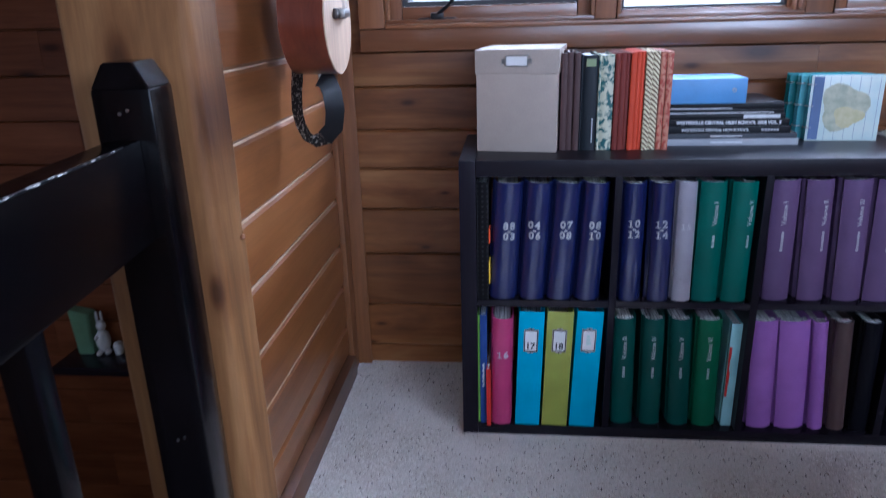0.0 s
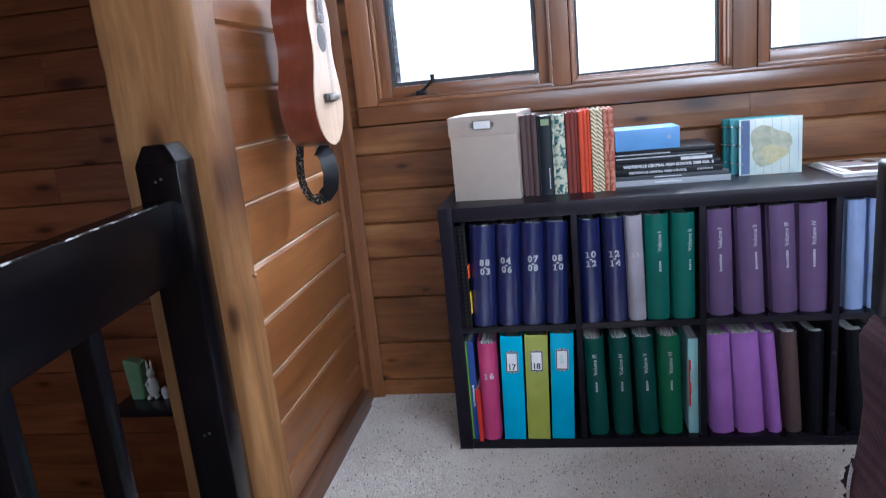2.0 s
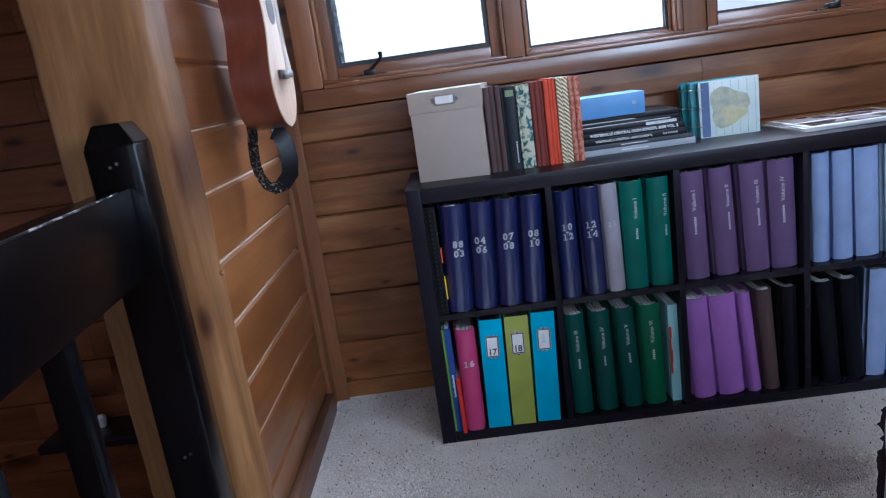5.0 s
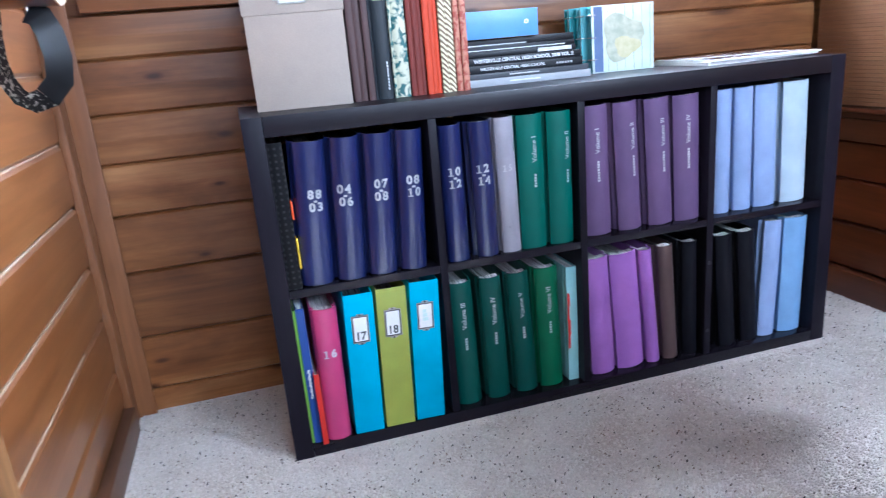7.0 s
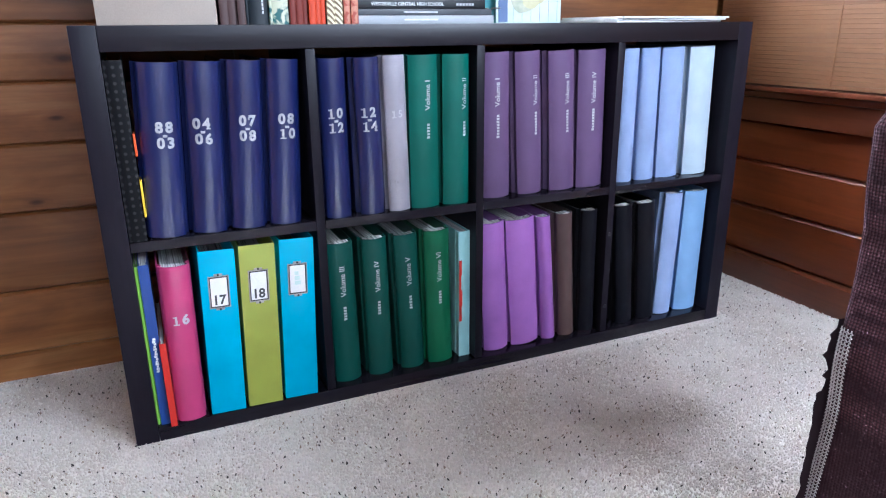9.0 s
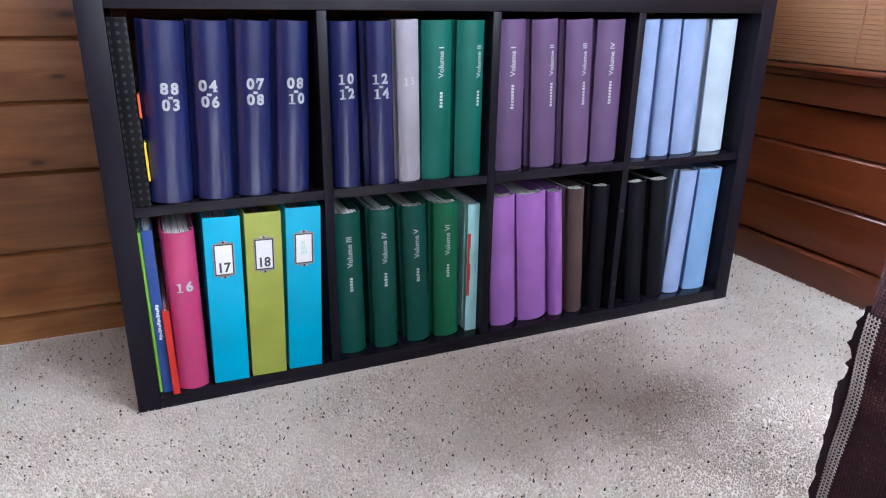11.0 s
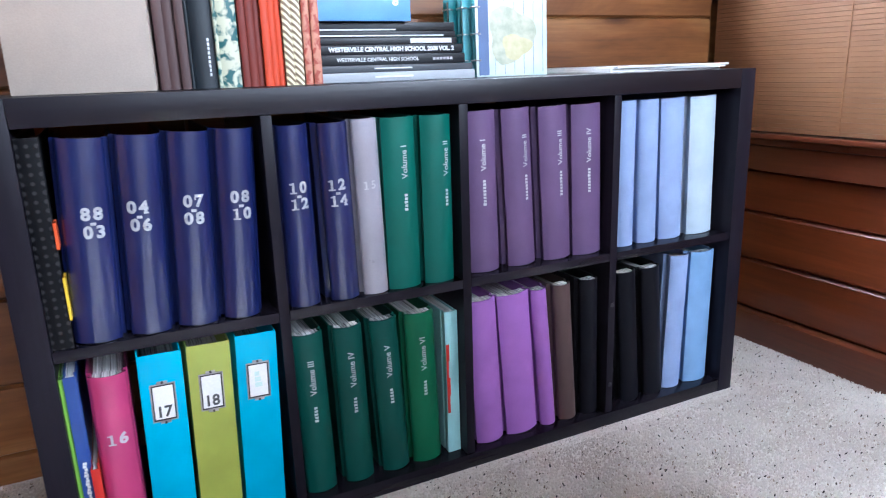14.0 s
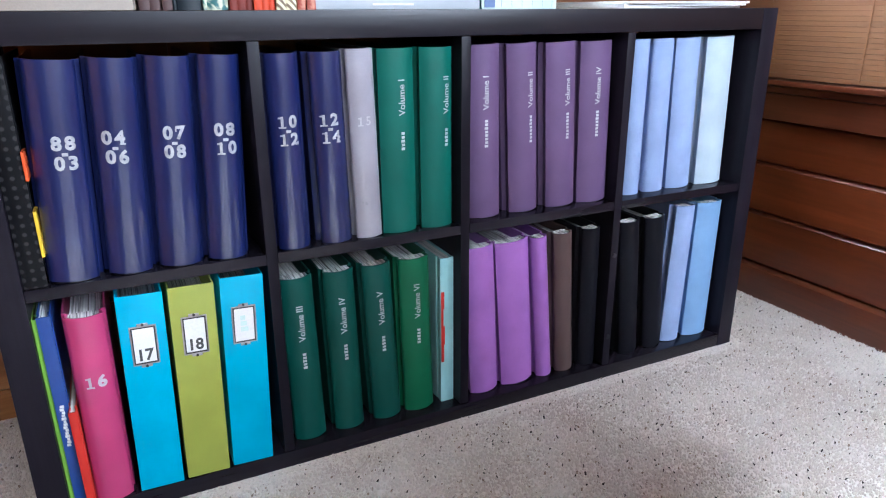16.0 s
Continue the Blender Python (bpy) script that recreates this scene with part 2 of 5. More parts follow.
def finish(bm, name, material, smooth=None):
    bmesh.ops.recalc_face_normals(bm, faces=bm.faces)
    me = bpy.data.meshes.new(name)
    bm.to_mesh(me)
    bm.free()
    me.materials.append(material)
    if smooth:
        me.shade_smooth()
        me.set_sharp_from_angle(angle=radians(smooth))
    return me


def part(name, bm, material, parent=None, label="", smooth=None):
    ob = new(name, bm if isinstance(bm, bpy.types.Mesh) else finish(bm, name, material, smooth))
    if parent:
        ob.parent = parent
    if label:
        tagged(ob, label)
    return ob


def thing(name, m, label, category, group="", kind=""):
    ob = new(name)
    ob.empty_display_size = 0.05
    ob.matrix_world = m
    return tagged(ob, label, category, group, kind)


def structure(name, bm, material, label, category, smooth=None):
    return tagged(part(name, bm, material, None, "", smooth), label, category, "", "structure")


def letters(text, size, heavy=0.0):
    """The outlines of a word as flat triangles, centred on the origin."""
    cu = bpy.data.curves.new("letters", "FONT")
    cu.body, cu.size, cu.align_x, cu.align_y, cu.resolution_u, cu.offset = text, size, "CENTER", "CENTER", 3, heavy
    ob = new("letters", cu)
    bpy.context.view_layer.update()
    me = bpy.data.meshes.new_from_object(ob.evaluated_get(bpy.context.evaluated_depsgraph_get()))
    bpy.data.objects.remove(ob)
    out = ([tuple(v.co) for v in me.vertices], [tuple(p.vertices) for p in me.polygons])
    bpy.data.meshes.remove(me)
    return out


def put_letters(bm, text, size, place, heavy=0.0):
    vs, fs = letters(text, size, heavy)
    made = [bm.verts.new(place(x, y)) for x, y, _ in vs]
    for f in fs:
        try:
            bm.faces.new([made[i] for i in f])
        except ValueError:
            pass


# ---- the room ----
XL, XR, YB, YF, TOP = -0.40, 1.80, 0.41, -3.4, 2.4
WX0, WX1, WZ0, WZ1 = -0.235, 1.605, 1.095, 2.02


def plank_mesh(name, length, h, t, bevel, material, crown=0.0015):
    """A board lying along x, its face to -y, with bevelled long edges and a faint crown."""
    bm = bmesh.new()
    prof = [(0, 0), (-t * 0.35, 0), (-t, bevel), (-t - crown, h * 0.5), (-t, h - bevel), (-t * 0.35, h), (0, h)]
    a = [bm.verts.new((0, y, z)) for y, z in prof]
    c = [bm.verts.new((length, y, z)) for y, z in prof]
    n = len(prof)
    for i in range(n):
        bm.faces.new((a[i], a[(i + 1) % n], c[(i + 1) % n], c[i]))
    bm.faces.new(a[::-1])
    bm.faces.new(c)
    return finish(bm, name, material)


def plank_rows(wall, lines, x0, x1, m, t, material, seed, splits=True, bevel=0.009):
    rng = random.Random(seed)
    for lo, hi in zip(lines, lines[1:]):
        cuts = [x0, x1]
        if splits and x1 - x0 > 1.0:
            cuts = [x0, x0 + (x1 - x0) * rng.uniform(0.3, 0.7), x1]
        for a, c in zip(cuts, cuts[1:]):
            ob = new("plank", plank_mesh("plank", c - a - 0.001, hi - lo - 0.001, t, bevel, material))
            ob.matrix_world = m @ pose(a, 0, lo)
            ob.parent = wall


# back wall: solid pieces round the window opening, reaching down beside the stairs
bm = bmesh.new()
for q in ((-2.1, XR + 0.14, -1.4, WZ0), (-2.1, XR + 0.14, WZ1, TOP), (-2.1, WX0, WZ0, WZ1), (WX1, XR + 0.14, WZ0, WZ1)):
    box(bm, q[0], q[1], YB + 0.012, YB + 0.16, q[2], q[3])
wall_north = structure("wall_north", bm, PLANK, "stained pine plank wall with a wide window", "wall")
bm = bmesh.new()
for q in ((YF, -3.0, -0.02, TOP), (-1.6, YB + 0.012, -0.02, TOP), (-3.0, -1.6, -0.02, 1.2), (-3.0, -1.6, 2.12, TOP)):
    box(bm, XR + 0.012, XR + 0.16, q[0], q[1], q[2], q[3])
wall_east = structure("wall_east", bm, PLANK_RED, "dark red-brown plank wall with a low sill", "wall")
bm = bmesh.new()
box(bm, -0.60, XL - 0.012, -0.44, YB + 0.012, -1.4, TOP)
wall_west = structure("wall_west", bm, PLANK, "short honey pine plank partition ending at a timber post", "wall")
bm = bmesh.new()
for q in ((-2.1, -0.28, -1.4, TOP), (1.28, XR + 0.16, -1.4, TOP), (-0.28, 1.28, -1.4, 1.28), (-0.28, 1.28, 2.22, TOP)):
    box(bm, q[0], q[1], YF - 0.15, YF, q[2], q[3])
structure("wall_south", bm, PLANK, "plank wall behind the room with an unseen opening for fill light", "wall")
bm = bmesh.new()
for q in ((YF - 0.15, -1.55, -1.4, TOP), (-0.65, YB + 0.16, -1.4, TOP), (-1.55, -0.65, -1.4, 0.25), (-1.55, -0.65, 1.25, TOP)):
    box(bm, -2.25, -2.1, q[0], q[1], q[2], q[3])
structure("wall_stairs", bm, PLANK_STAIR, "dark plank wall beyond the stairwell", "wall")
structure("ceiling", boxed(-2.25, XR + 0.16, YF - 0.15, YB + 0.16, TOP, TOP + 0.1), PLASTER, "plain pale ceiling", "ceiling")
structure("stairwell_floor", boxed(-2.1, -0.45, YF, YB + 0.012, -1.5, -1.4), BLACKBROWN, "dark floor at the foot of the stairwell", "floor")
floor = structure("floor", boxed(-0.384, XR + 0.012, YF, YB + 0.012, -0.2, 0.0074), CARPET, "light beige flecked shag carpet", "carpet")

# timber post at the end of the partition, its room-side edge left wany
def timber_post():
    bm = bmesh.new()
    rows = []
    x0, x1, y0, y1 = -0.605, -0.382, -0.56, -0.438
    for i in range(96):
        z = -1.4 + (TOP + 1.4) * i / 95
        row = []
        for cx, cy, a0, r, k in ((x1, y1, 0, 0.010, 0), (x0, y1, 90, 0.008, 1), (x0, y0, 180, 0.012, 2), (x1, y0, 270, 0.020, 3)):
            n = noise.noise((z * 7.0, k * 5.0, 1.0)) + 0.5 * noise.noise((z * 19.0, k * 5.0, 4.0))
            rr = max(0.005, r * (1 + 0.55 * n))
            sx, sy = (1 if cx == x1 else -1), (1 if cy == y1 else -1)
            ox, oy = cx - sx * (rr + 0.0022 * abs(n)), cy - sy * rr
            for q in range(5):
                g = radians(a0 + 22.5 * q)
                row.append(bm.verts.new((ox + rr * math.cos(g), oy + rr * math.sin(g), z)))
        rows.append(row)
    n = len(rows[0])
    for a, c in zip(rows, rows[1:]):
        for q in range(n):
            bm.faces.new((a[q], a[(q + 1) % n], c[(q + 1) % n], c[q]))
    bm.faces.new(rows[0][::-1])
    bm.faces.new(rows[-1])
    tagged(part("timber_post", bm, POST, None, "", 40), "pale honey timber post with a wany edge and knots", "post", "", "structure")


timber_post()

bm = bmesh.new()
bmesh.ops.create_uvsphere(bm, u_segments=12, v_segments=8, radius=0.006, matrix=Matrix.Translation((-0.379, -0.462, 0.742)))
tagged(part("wall_peg", bm, TRIM_V, None, "", 60), "tiny round wooden peg in the post", "peg")

# corner trims, baseboards
for n, q in (("trim_corner", (XL + 0.001, -0.338, 0.386, YB - 0.016, 0.0, TOP)), ("trim_corner_side", (XL - 0.002, -0.383, 0.322, 0.385, 0.0, TOP))):
    structure(n, boxed(*q, 0.004), TRIM_V, "upright stained corner trim", "trim", 40)
structure("baseboard_west", boxed(XL - 0.01, -0.374, -0.44, 0.32, -0.012, 0.075, 0.005), BASE_Y, "dark stained baseboard along the partition", "baseboard", 40)
structure("baseboard_east", boxed(1.772, XR + 0.012, YF, YB - 0.01, -0.012, 0.095, 0.006), BASE_RED, "dark stained baseboard", "baseboard", 40)

# low sill and apron on the east wall, with a closed woven shade above it
structure("window_sill_east", boxed(1.748, XR + 0.012, -1.5, YB - 0.01, 0.600, 0.614, 0.005), TRIM_Y, "stained wooden sill under the shade", "window sill", 40)
structure("trim_sill_step", boxed(1.768, XR + 0.012, -1.5, YB - 0.01, 0.580, 0.598, 0.004), TRIM_Y, "stepped moulding beneath the sill", "trim", 40)
structure("trim_apron", boxed(1.780, XR + 0.012, -1.5, YB - 0.01, 0.508, 0.578, 0.004), TRIM_Y, "stained apron board beneath the sill", "trim", 40)


# ---- window over the shelf ----
def window_north():
    win = thing("window_1", pose(0, 0, 0), "three-light wooden casement window, stained brown", "window", "", "structure")
    y0 = YB - 0.03
    part("casing_bottom", boxed(WX0 - 0.075, WX1 + 0.075, y0, YB + 0.011, WZ0 - 0.062, WZ0, 0.005), TRIM_H, win, "", 40)
    part("casing_top", boxed(WX0 - 0.075, WX1 + 0.075, y0, YB + 0.011, WZ1, WZ1 + 0.07, 0.005), TRIM_H, win, "", 40)
    for x in (WX0 - 0.075, WX1 + 0.001):
        part("casing_side", boxed(x, x + 0.074, y0, YB + 0.011, WZ0 + 0.001, WZ1 - 0.001, 0.005), TRIM_V, win, "", 40)
    part("stool", boxed(WX0 + 0.002, WX1 - 0.002, y0 - 0.008, YB + 0.14, WZ0 - 0.001, WZ0 + 0.012, 0.004), TRIM_H, win, "glossy inner sill", 40)
    for x0, x1 in ((0.361, 0.42), (0.925, 0.998)):
        part("mullion", boxed(x0, x1, YB - 0.012, YB + 0.13, WZ0 + 0.013, WZ1, 0.004), TRIM_V, win, "", 40)
    bays = ((WX0, 0.360, 0.045, 0.02), (0.421, 0.924, 0.022, 0.055), (0.999, WX1, 0.045, 0.02))
    for i, (a, c, r, y) in enumerate(bays):
        for x0, x1 in ((a, a + r), (c - r, c)):
            part("sash_stile", boxed(x0, x1, YB + y, YB + y + 0.045, WZ0 + 0.014, WZ1 - 0.002, 0.004), TRIM_V, win, "", 40)
        for z0, z1 in ((WZ0 + 0.014, WZ0 + 0.014 + r), (WZ1 - r - 0.002, WZ1 - 0.003)):
            part("sash_rail", boxed(a + r + 0.001, c - r - 0.001, YB + y, YB + y + 0.045, z0, z1, 0.004), TRIM_H, win, "", 40)
        bm = bmesh.new()
        g = 0.014 if i == 0 else 0.008
        za, zb = WZ0 + 0.0145 + r, WZ1 - r - 0.003
        box(bm, a + r, a + r + g, YB + y + 0.012, YB + y + 0.04, za, zb)
        box(bm, c - r - g, c - r, YB + y + 0.012, YB + y + 0.04, za, zb)
        box(bm, a + r + g, c - r - g, YB + y + 0.012, YB + y + 0.04, za, za + g)
        box(bm, a + r + g, c - r - g, YB + y + 0.012, YB + y + 0.04, zb - g, zb)
        part("gasket", bm, GASKET, win, "dark rubber gasket")
        pane = part("pane", boxed(a + r + g, c - r - g, YB + y + 0.024, YB + y + 0.03, za + g, zb - g), GLASS, win, "clear glass pane")
        pane.visible_shadow = False
    # beads round the lights
    for a, c, r, y in bays:
        for x in (a + 0.0005, c - 0.0105):
            part("bead", boxed(x, x + 0.010, YB - 0.016, YB + y - 0.0005, WZ0 + 0.0245, WZ1 - 0.001, 0.003), TRIM_V, win, "", 40)
        part("bead", boxed(a + 0.0005, c - 0.0005, YB - 0.016, YB + y - 0.0005, WZ0 + 0.0125, WZ0 + 0.024, 0.003), TRIM_H, win, "", 40)
    # mottled frosted strip down the first light, inside its gasket
    a = WX0 + 0.045 + 0.0145
    part("weather_strip", boxed(a, a + 0.013, YB + 0.05, YB + 0.062, WZ0 + 0.075, WZ1 - 0.063), FROST, win, "mottled grey weather strip")
    # stepped stops of the fixed light
    for x0, x1 in ((0.4205, 0.436), (0.909, 0.9245)):
        part("stop", boxed(x0, x1, YB + 0.012, YB + 0.05, WZ0 + 0.013, WZ1 - 0.004, 0.003), TRIM_V, win, "", 40)
    part("stop", boxed(0.437, 0.908, YB + 0.03, YB + 0.052, WZ0 + 0.013, WZ0 + 0.03, 0.003), TRIM_H, win, "", 40)
    return win


def crank(x):
    c = thing("window_crank", pose(x, YB + 0.008, WZ0 + 0.012), "black casement crank with folded handle on the sill", "window crank", "window cranks")
    bm = boxed(-0.055, 0.055, -0.02, 0.012, 0.0, 0.016, 0.005)
    box(bm, -0.018, 0.018, -0.026, 0.01, 0.010, 0.030, 0.006)
    part("housing", bm, BLACK_METAL, c, "", 40)
    bm = bmesh.new()
    rod(bm, (0.0, -0.02, 0.022), (0.035, -0.028, 0.05), 0.006, 10, 0.005)
    rod(bm, (0.035, -0.028, 0.05), (0.046, -0.03, 0.062), 0.0055, 10, 0.005)
    rod(bm, (0.046, -0.03, 0.060), (0.045, -0.03, 0.078), 0.006, 10, 0.007)
    part("handle", bm, BLACK_METAL, c, "", 40)


# ---- bookcase ----
SW, SH, SD, FT = 1.49, 0.79, 0.38, 0.042
DIV = (0.393, 0.748, 1.104)
MID0, MID1 = 0.398, 0.416
CELLS = ((0.042, 0.384), (0.402, 0.739), (0.757, 1.095), (1.113, 1.448))


def bookcase():
    u = thing("bookcase", pose(0, 0, -0.012), "black-brown cube bookcase of eight cells, full of albums", "bookcase")
    z = 0.012
    part("top_panel", boxed(FT + 0.0006, SW - FT - 0.0006, 0, SD, SH - FT + z, SH + z, 0.0015), BLACK_TOP, u, "", 40)
    part("bottom_panel", boxed(FT + 0.0006, SW - FT - 0.0006, 0.001, SD, 0.0, FT - 0.004 + z, 0.0015), BLACKBROWN, u, "", 40)
    for x in (0, SW - FT):
        part("side_panel", boxed(x, x + FT, 0, SD, 0.0, SH + z, 0.0015), BLACK_UP, u, "", 40)
    for c in DIV:
        part("divider", boxed(c - 0.009, c + 0.009, 0.003, SD - 0.004, FT + z - 0.003, SH - FT + z - 0.001, 0.001), BLACK_UP, u, "", 40)
    for a, c in CELLS:
        part("shelf", boxed(a + 0.0005, c - 0.0005, 0.003, SD - 0.004, MID0 + z, MID1 + z, 0.001), BLACKBROWN, u, "", 40)
    for zz in (0.12, 0.31):
        bm = bmesh.new()
        rod(bm, (DIV[2], 0.004, zz), (DIV[2], 0.0005, zz), 0.005, 10)
        part("cap", bm, CAP, u, "small plastic screw cap")


BLACK_UP = wood("black_brown_veneer_upright", (0.009, 0.0075, 0.012), (0.013, 0.0108, 0.017), (0.018, 0.015, 0.023), axis="Z", knots=False, rough=0.34, coat=0.0, spec=0.12)


# ---- albums ----
def spine_y(x, w, bulge):
    """How far the rounded spine stands forward (to -y) at x."""
    t = max(-1.0, min(1.0, 2 * x / w))
    return -bulge * (1 - abs(t) ** 2.2)


def cover_mesh(w, h, d, bulge, material, thick=0.003, joint=0.004, flare=0.0):
    """Case of an album: rounded spine, hinge grooves and two boards, open at top, bottom and back."""
    n = 14
    outer = [(-w / 2 - flare, d), (-w / 2 - flare, 0.019), (-w / 2 - flare + 0.0025, 0.0175), (-w / 2 + joint, 0.014), (-w / 2 + joint * 0.6, 0.008), (-w / 2, 0.003)]
    outer += [(w * (i / n - 0.5), spine_y(w * (i / n - 0.5), w, bulge)) for i in range(n + 1)]
    outer += [(w / 2, 0.003), (w / 2 - joint * 0.6, 0.008), (w / 2 - joint, 0.014), (w / 2 + flare - 0.0025, 0.0175), (w / 2 + flare, 0.019), (w / 2 + flare, d)]
    inner = []
    for x, y in outer:
        f = (w / 2 - thick) / (w / 2)
        inner.append((x * f, y + (thick if y < 0.004 else 0.0)))
    bm = bmesh.new()
    rows = []
    for x, y in outer + inner:
        rows.append([bm.verts.new((x, y, z)) for z in (0.0, 0.0015, h - 0.0015, h)])
    k = len(outer)
    for i in range(k - 1):
        for j in range(3):
            bm.faces.new((rows[i][j], rows[i + 1][j], rows[i + 1][j + 1], rows[i][j + 1]))
            bm.faces.new((rows[k + i][j + 1], rows[k + i + 1][j + 1], rows[k + i + 1][j], rows[k + i][j]))
        for j in (0, 3):
            bm.faces.new((rows[i][j], rows[k + i][j], rows[k + i + 1][j], rows[i + 1][j]))
    for i in (0, k - 1):
        for j in range(3):
            bm.faces.new((rows[i][j], rows[i][j + 1], rows[k + i][j + 1], rows[k + i][j]))
    return finish(bm, "cover", material, 50)


def page_mesh(w, h, d, bulge, gaps, seed):
    """Leaves of an album, bunched at the head with gaps between the bunches."""
    rng = random.Random(seed)
    bm = bmesh.new()
    a, c = -w / 2 + 0.0045, w / 2 - 0.0045
    cuts = [a] + sorted(rng.uniform(a, c) for _ in range(gaps)) + [c]
    line = []
    for p, q in zip(cuts, cuts[1:]):
        if q - p < 0.003:
            continue
        zt = h - 0.001 - rng.uniform(0, 0.0018) - 0.002 * abs((p + q) / w) ** 2
        line += [(p + 0.0005, zt - 0.012), (p + 0.0006, zt), (q - 0.0006, zt - rng.uniform(0, 0.001)), (q - 0.0005, zt - 0.012)]
    line += [(c, 0.003), (a, 0.003)]
    rings = []
    for y, drop, k in ((0.004, 0.0, 0.6), (0.020, 0.0, 0.0), (0.022, 0.015, 0.0), (d - 0.008, 0.017, 0.0)):
        rings.append([bm.verts.new((x, y + spine_y(x, w, bulge) * k, z - (drop if z > 0.1 else 0.0))) for x, z in line])
    n = len(line)
    for front, back in zip(rings, rings[1:]):
        for i in range(n):
            bm.faces.new((front[i], front[(i + 1) % n], back[(i + 1) % n], back[i]))
    bm.faces.new(rings[0])
    bm.faces.new(rings[-1][::-1])
    return finish(bm, "pages", PAPER)


# slab serifs on figures: left, right, bottom and top in units of the figure's size
SERIFS = {"1": ((-0.22, 0.22, -0.36, -0.26), (-0.075, 0.075, -0.26, 0.36), (-0.22, -0.075, 0.22, 0.32)), "4": ((-0.02, 0.27, -0.36, -0.27),), "7": ((-0.27, -0.18, 0.1, 0.3),), "2": ((0.17, 0.26, -0.28, -0.12),)}


def album(name, label, xb, xt, z, h, y, material, bulge=0.010, depth=0.28, texts=(), gaps=2, group="photo albums", ink=None, flare=0.0025):
    """xb, xt: the spine's left and right at its foot and head. texts: (words, size, height on the spine, upright, offset, weight)."""
    w = (xb[1] - xb[0] + xt[1] - xt[0]) / 2
    lean = math.degrees(math.atan2((xt[0] + xt[1] - xb[0] - xb[1]) / 2, h))
    lift = abs(math.sin(radians(lean))) * w / 2
    t = thing(name, pose((xb[0] + xb[1]) / 2, y + bulge, z + lift, 0, lean, 0), label, "album", group)
    part("cover", cover_mesh(w, h, depth, bulge, material, flare=flare), material, t)
    part("page_block", page_mesh(w, h, depth, bulge, gaps, int(xb[0] * 1000)), PAPER, t, "cream page block")
    for words, size, at, upright, off, weight in texts:
        bm = bmesh.new()
        if words == "bar":
            nn = size[2]
            for i in range(nn):
                zz = at - size[1] / 2 + size[1] * i / nn
                x0 = off - size[0] * (0.62 if i in (0, nn - 3) else 0.5)
                pts = [(x0, zz), (off + size[0] / 2, zz), (off + size[0] / 2, zz + size[1] / nn * 0.72), (x0, zz + size[1] / nn * 0.72)]
                bm.faces.new([bm.verts.new((px, spine_y(px, w, bulge) - 0.0007, pz)) for px, pz in pts])
        elif upright:
            put_letters(bm, words, size, lambda u, v: (off - v, spine_y(off - v, w, bulge) - 0.0007, at + u), weight)
        else:
            for i, d in enumerate(words):
                mid = off + (i - (len(words) - 1) / 2) * size * 0.66

                def on_spine(u, v):
                    return (mid + u, spine_y(mid + u, w, bulge) - 0.0009, at + v)

                if d != "1":
                    put_letters(bm, d, size, on_spine, weight)
                for q in SERIFS.get(d, ()):
                    bm.faces.new([bm.verts.new(on_spine(u * size, v * size)) for u, v in ((q[0], q[2]), (q[1], q[2]), (q[1], q[3]), (q[0], q[3]))])
        part("lettering", bm, ink or SILVER, t, "silver lettering")
    return t


def leather(name, color, rough, coat=0.0, relief=0.2, fine=700.0):
    m = paint(name, color, rough, 0.1, 14, 0, coat, relief, fine)
    m.node_tree.nodes["Principled BSDF"].inputs["Specular IOR Level"].default_value = 0.5 if coat else 0.3
    return m


NAVY = leather("navy_vinyl", (0.0065, 0.0125, 0.078), 0.36, 1.0, 0.02)
NAVY.node_tree.nodes["Principled BSDF"].inputs["Coat Roughness"].default_value = 0.07
GREY_VINYL = leather("lilac_grey_vinyl", (0.34, 0.32, 0.365), 0.3, 0.4, 0.05)
GREEN = leather("bottle_green_leatherette", (0.004, 0.11, 0.08), 0.55)
GREEN_DARK = leather("dark_green_leatherette", (0.004, 0.073, 0.056), 0.5)
GREEN_MID = leather("leaf_green_leatherette", (0.009, 0.13, 0.056), 0.5)
PURPLE = leather("plum_purple_leatherette", (0.13, 0.075, 0.165), 0.55)
VIOLET = leather("bright_violet_leatherette", (0.38, 0.155, 0.5), 0.5)
BROWN = leather("taupe_brown_leatherette", (0.10, 0.062, 0.058), 0.5)
BLACK = leather("black_leatherette", (0.006, 0.006, 0.0095), 0.5)
BLACK.node_tree.nodes["Principled BSDF"].inputs["Specular IOR Level"].default_value = 0.14
PALE_BLUE = leather("pale_blue_cloth", (0.3, 0.39, 0.62), 0.6, 0, 0.4)
ICE = leather("ice_blue_cloth", (0.48, 0.58, 0.66), 0.6, 0, 0.4)
SKY = leather("sky_blue_cloth", (0.22, 0.38, 0.62), 0.6, 0, 0.4)
PINK = leather("raspberry_pink_vinyl", (0.48, 0.045, 0.16), 0.32, 0.4, 0.08)
RED = leather("bright_red_card", (0.55, 0.03, 0.02), 0.45)
AQUA = leather("aqua_blue_card", (0.0, 0.39, 0.6), 0.5, 0.1)
OLIVE = leather("lime_olive_card", (0.34, 0.38, 0.055), 0.5, 0.1)
TEAL_PALE = leather("pale_aqua_board", (0.38, 0.68, 0.68), 0.5)
BLUE_BOOK = leather("royal_blue_board", (0.015, 0.055, 0.25), 0.4, 0.2)
LIME = leather("lime_green_board", (0.2, 0.42, 0.05), 0.5)

bookcase()
window_north()
crank(-0.085)
crank(1.40)

UP, LOW = MID1 + 0.0005, FT - 0.0035


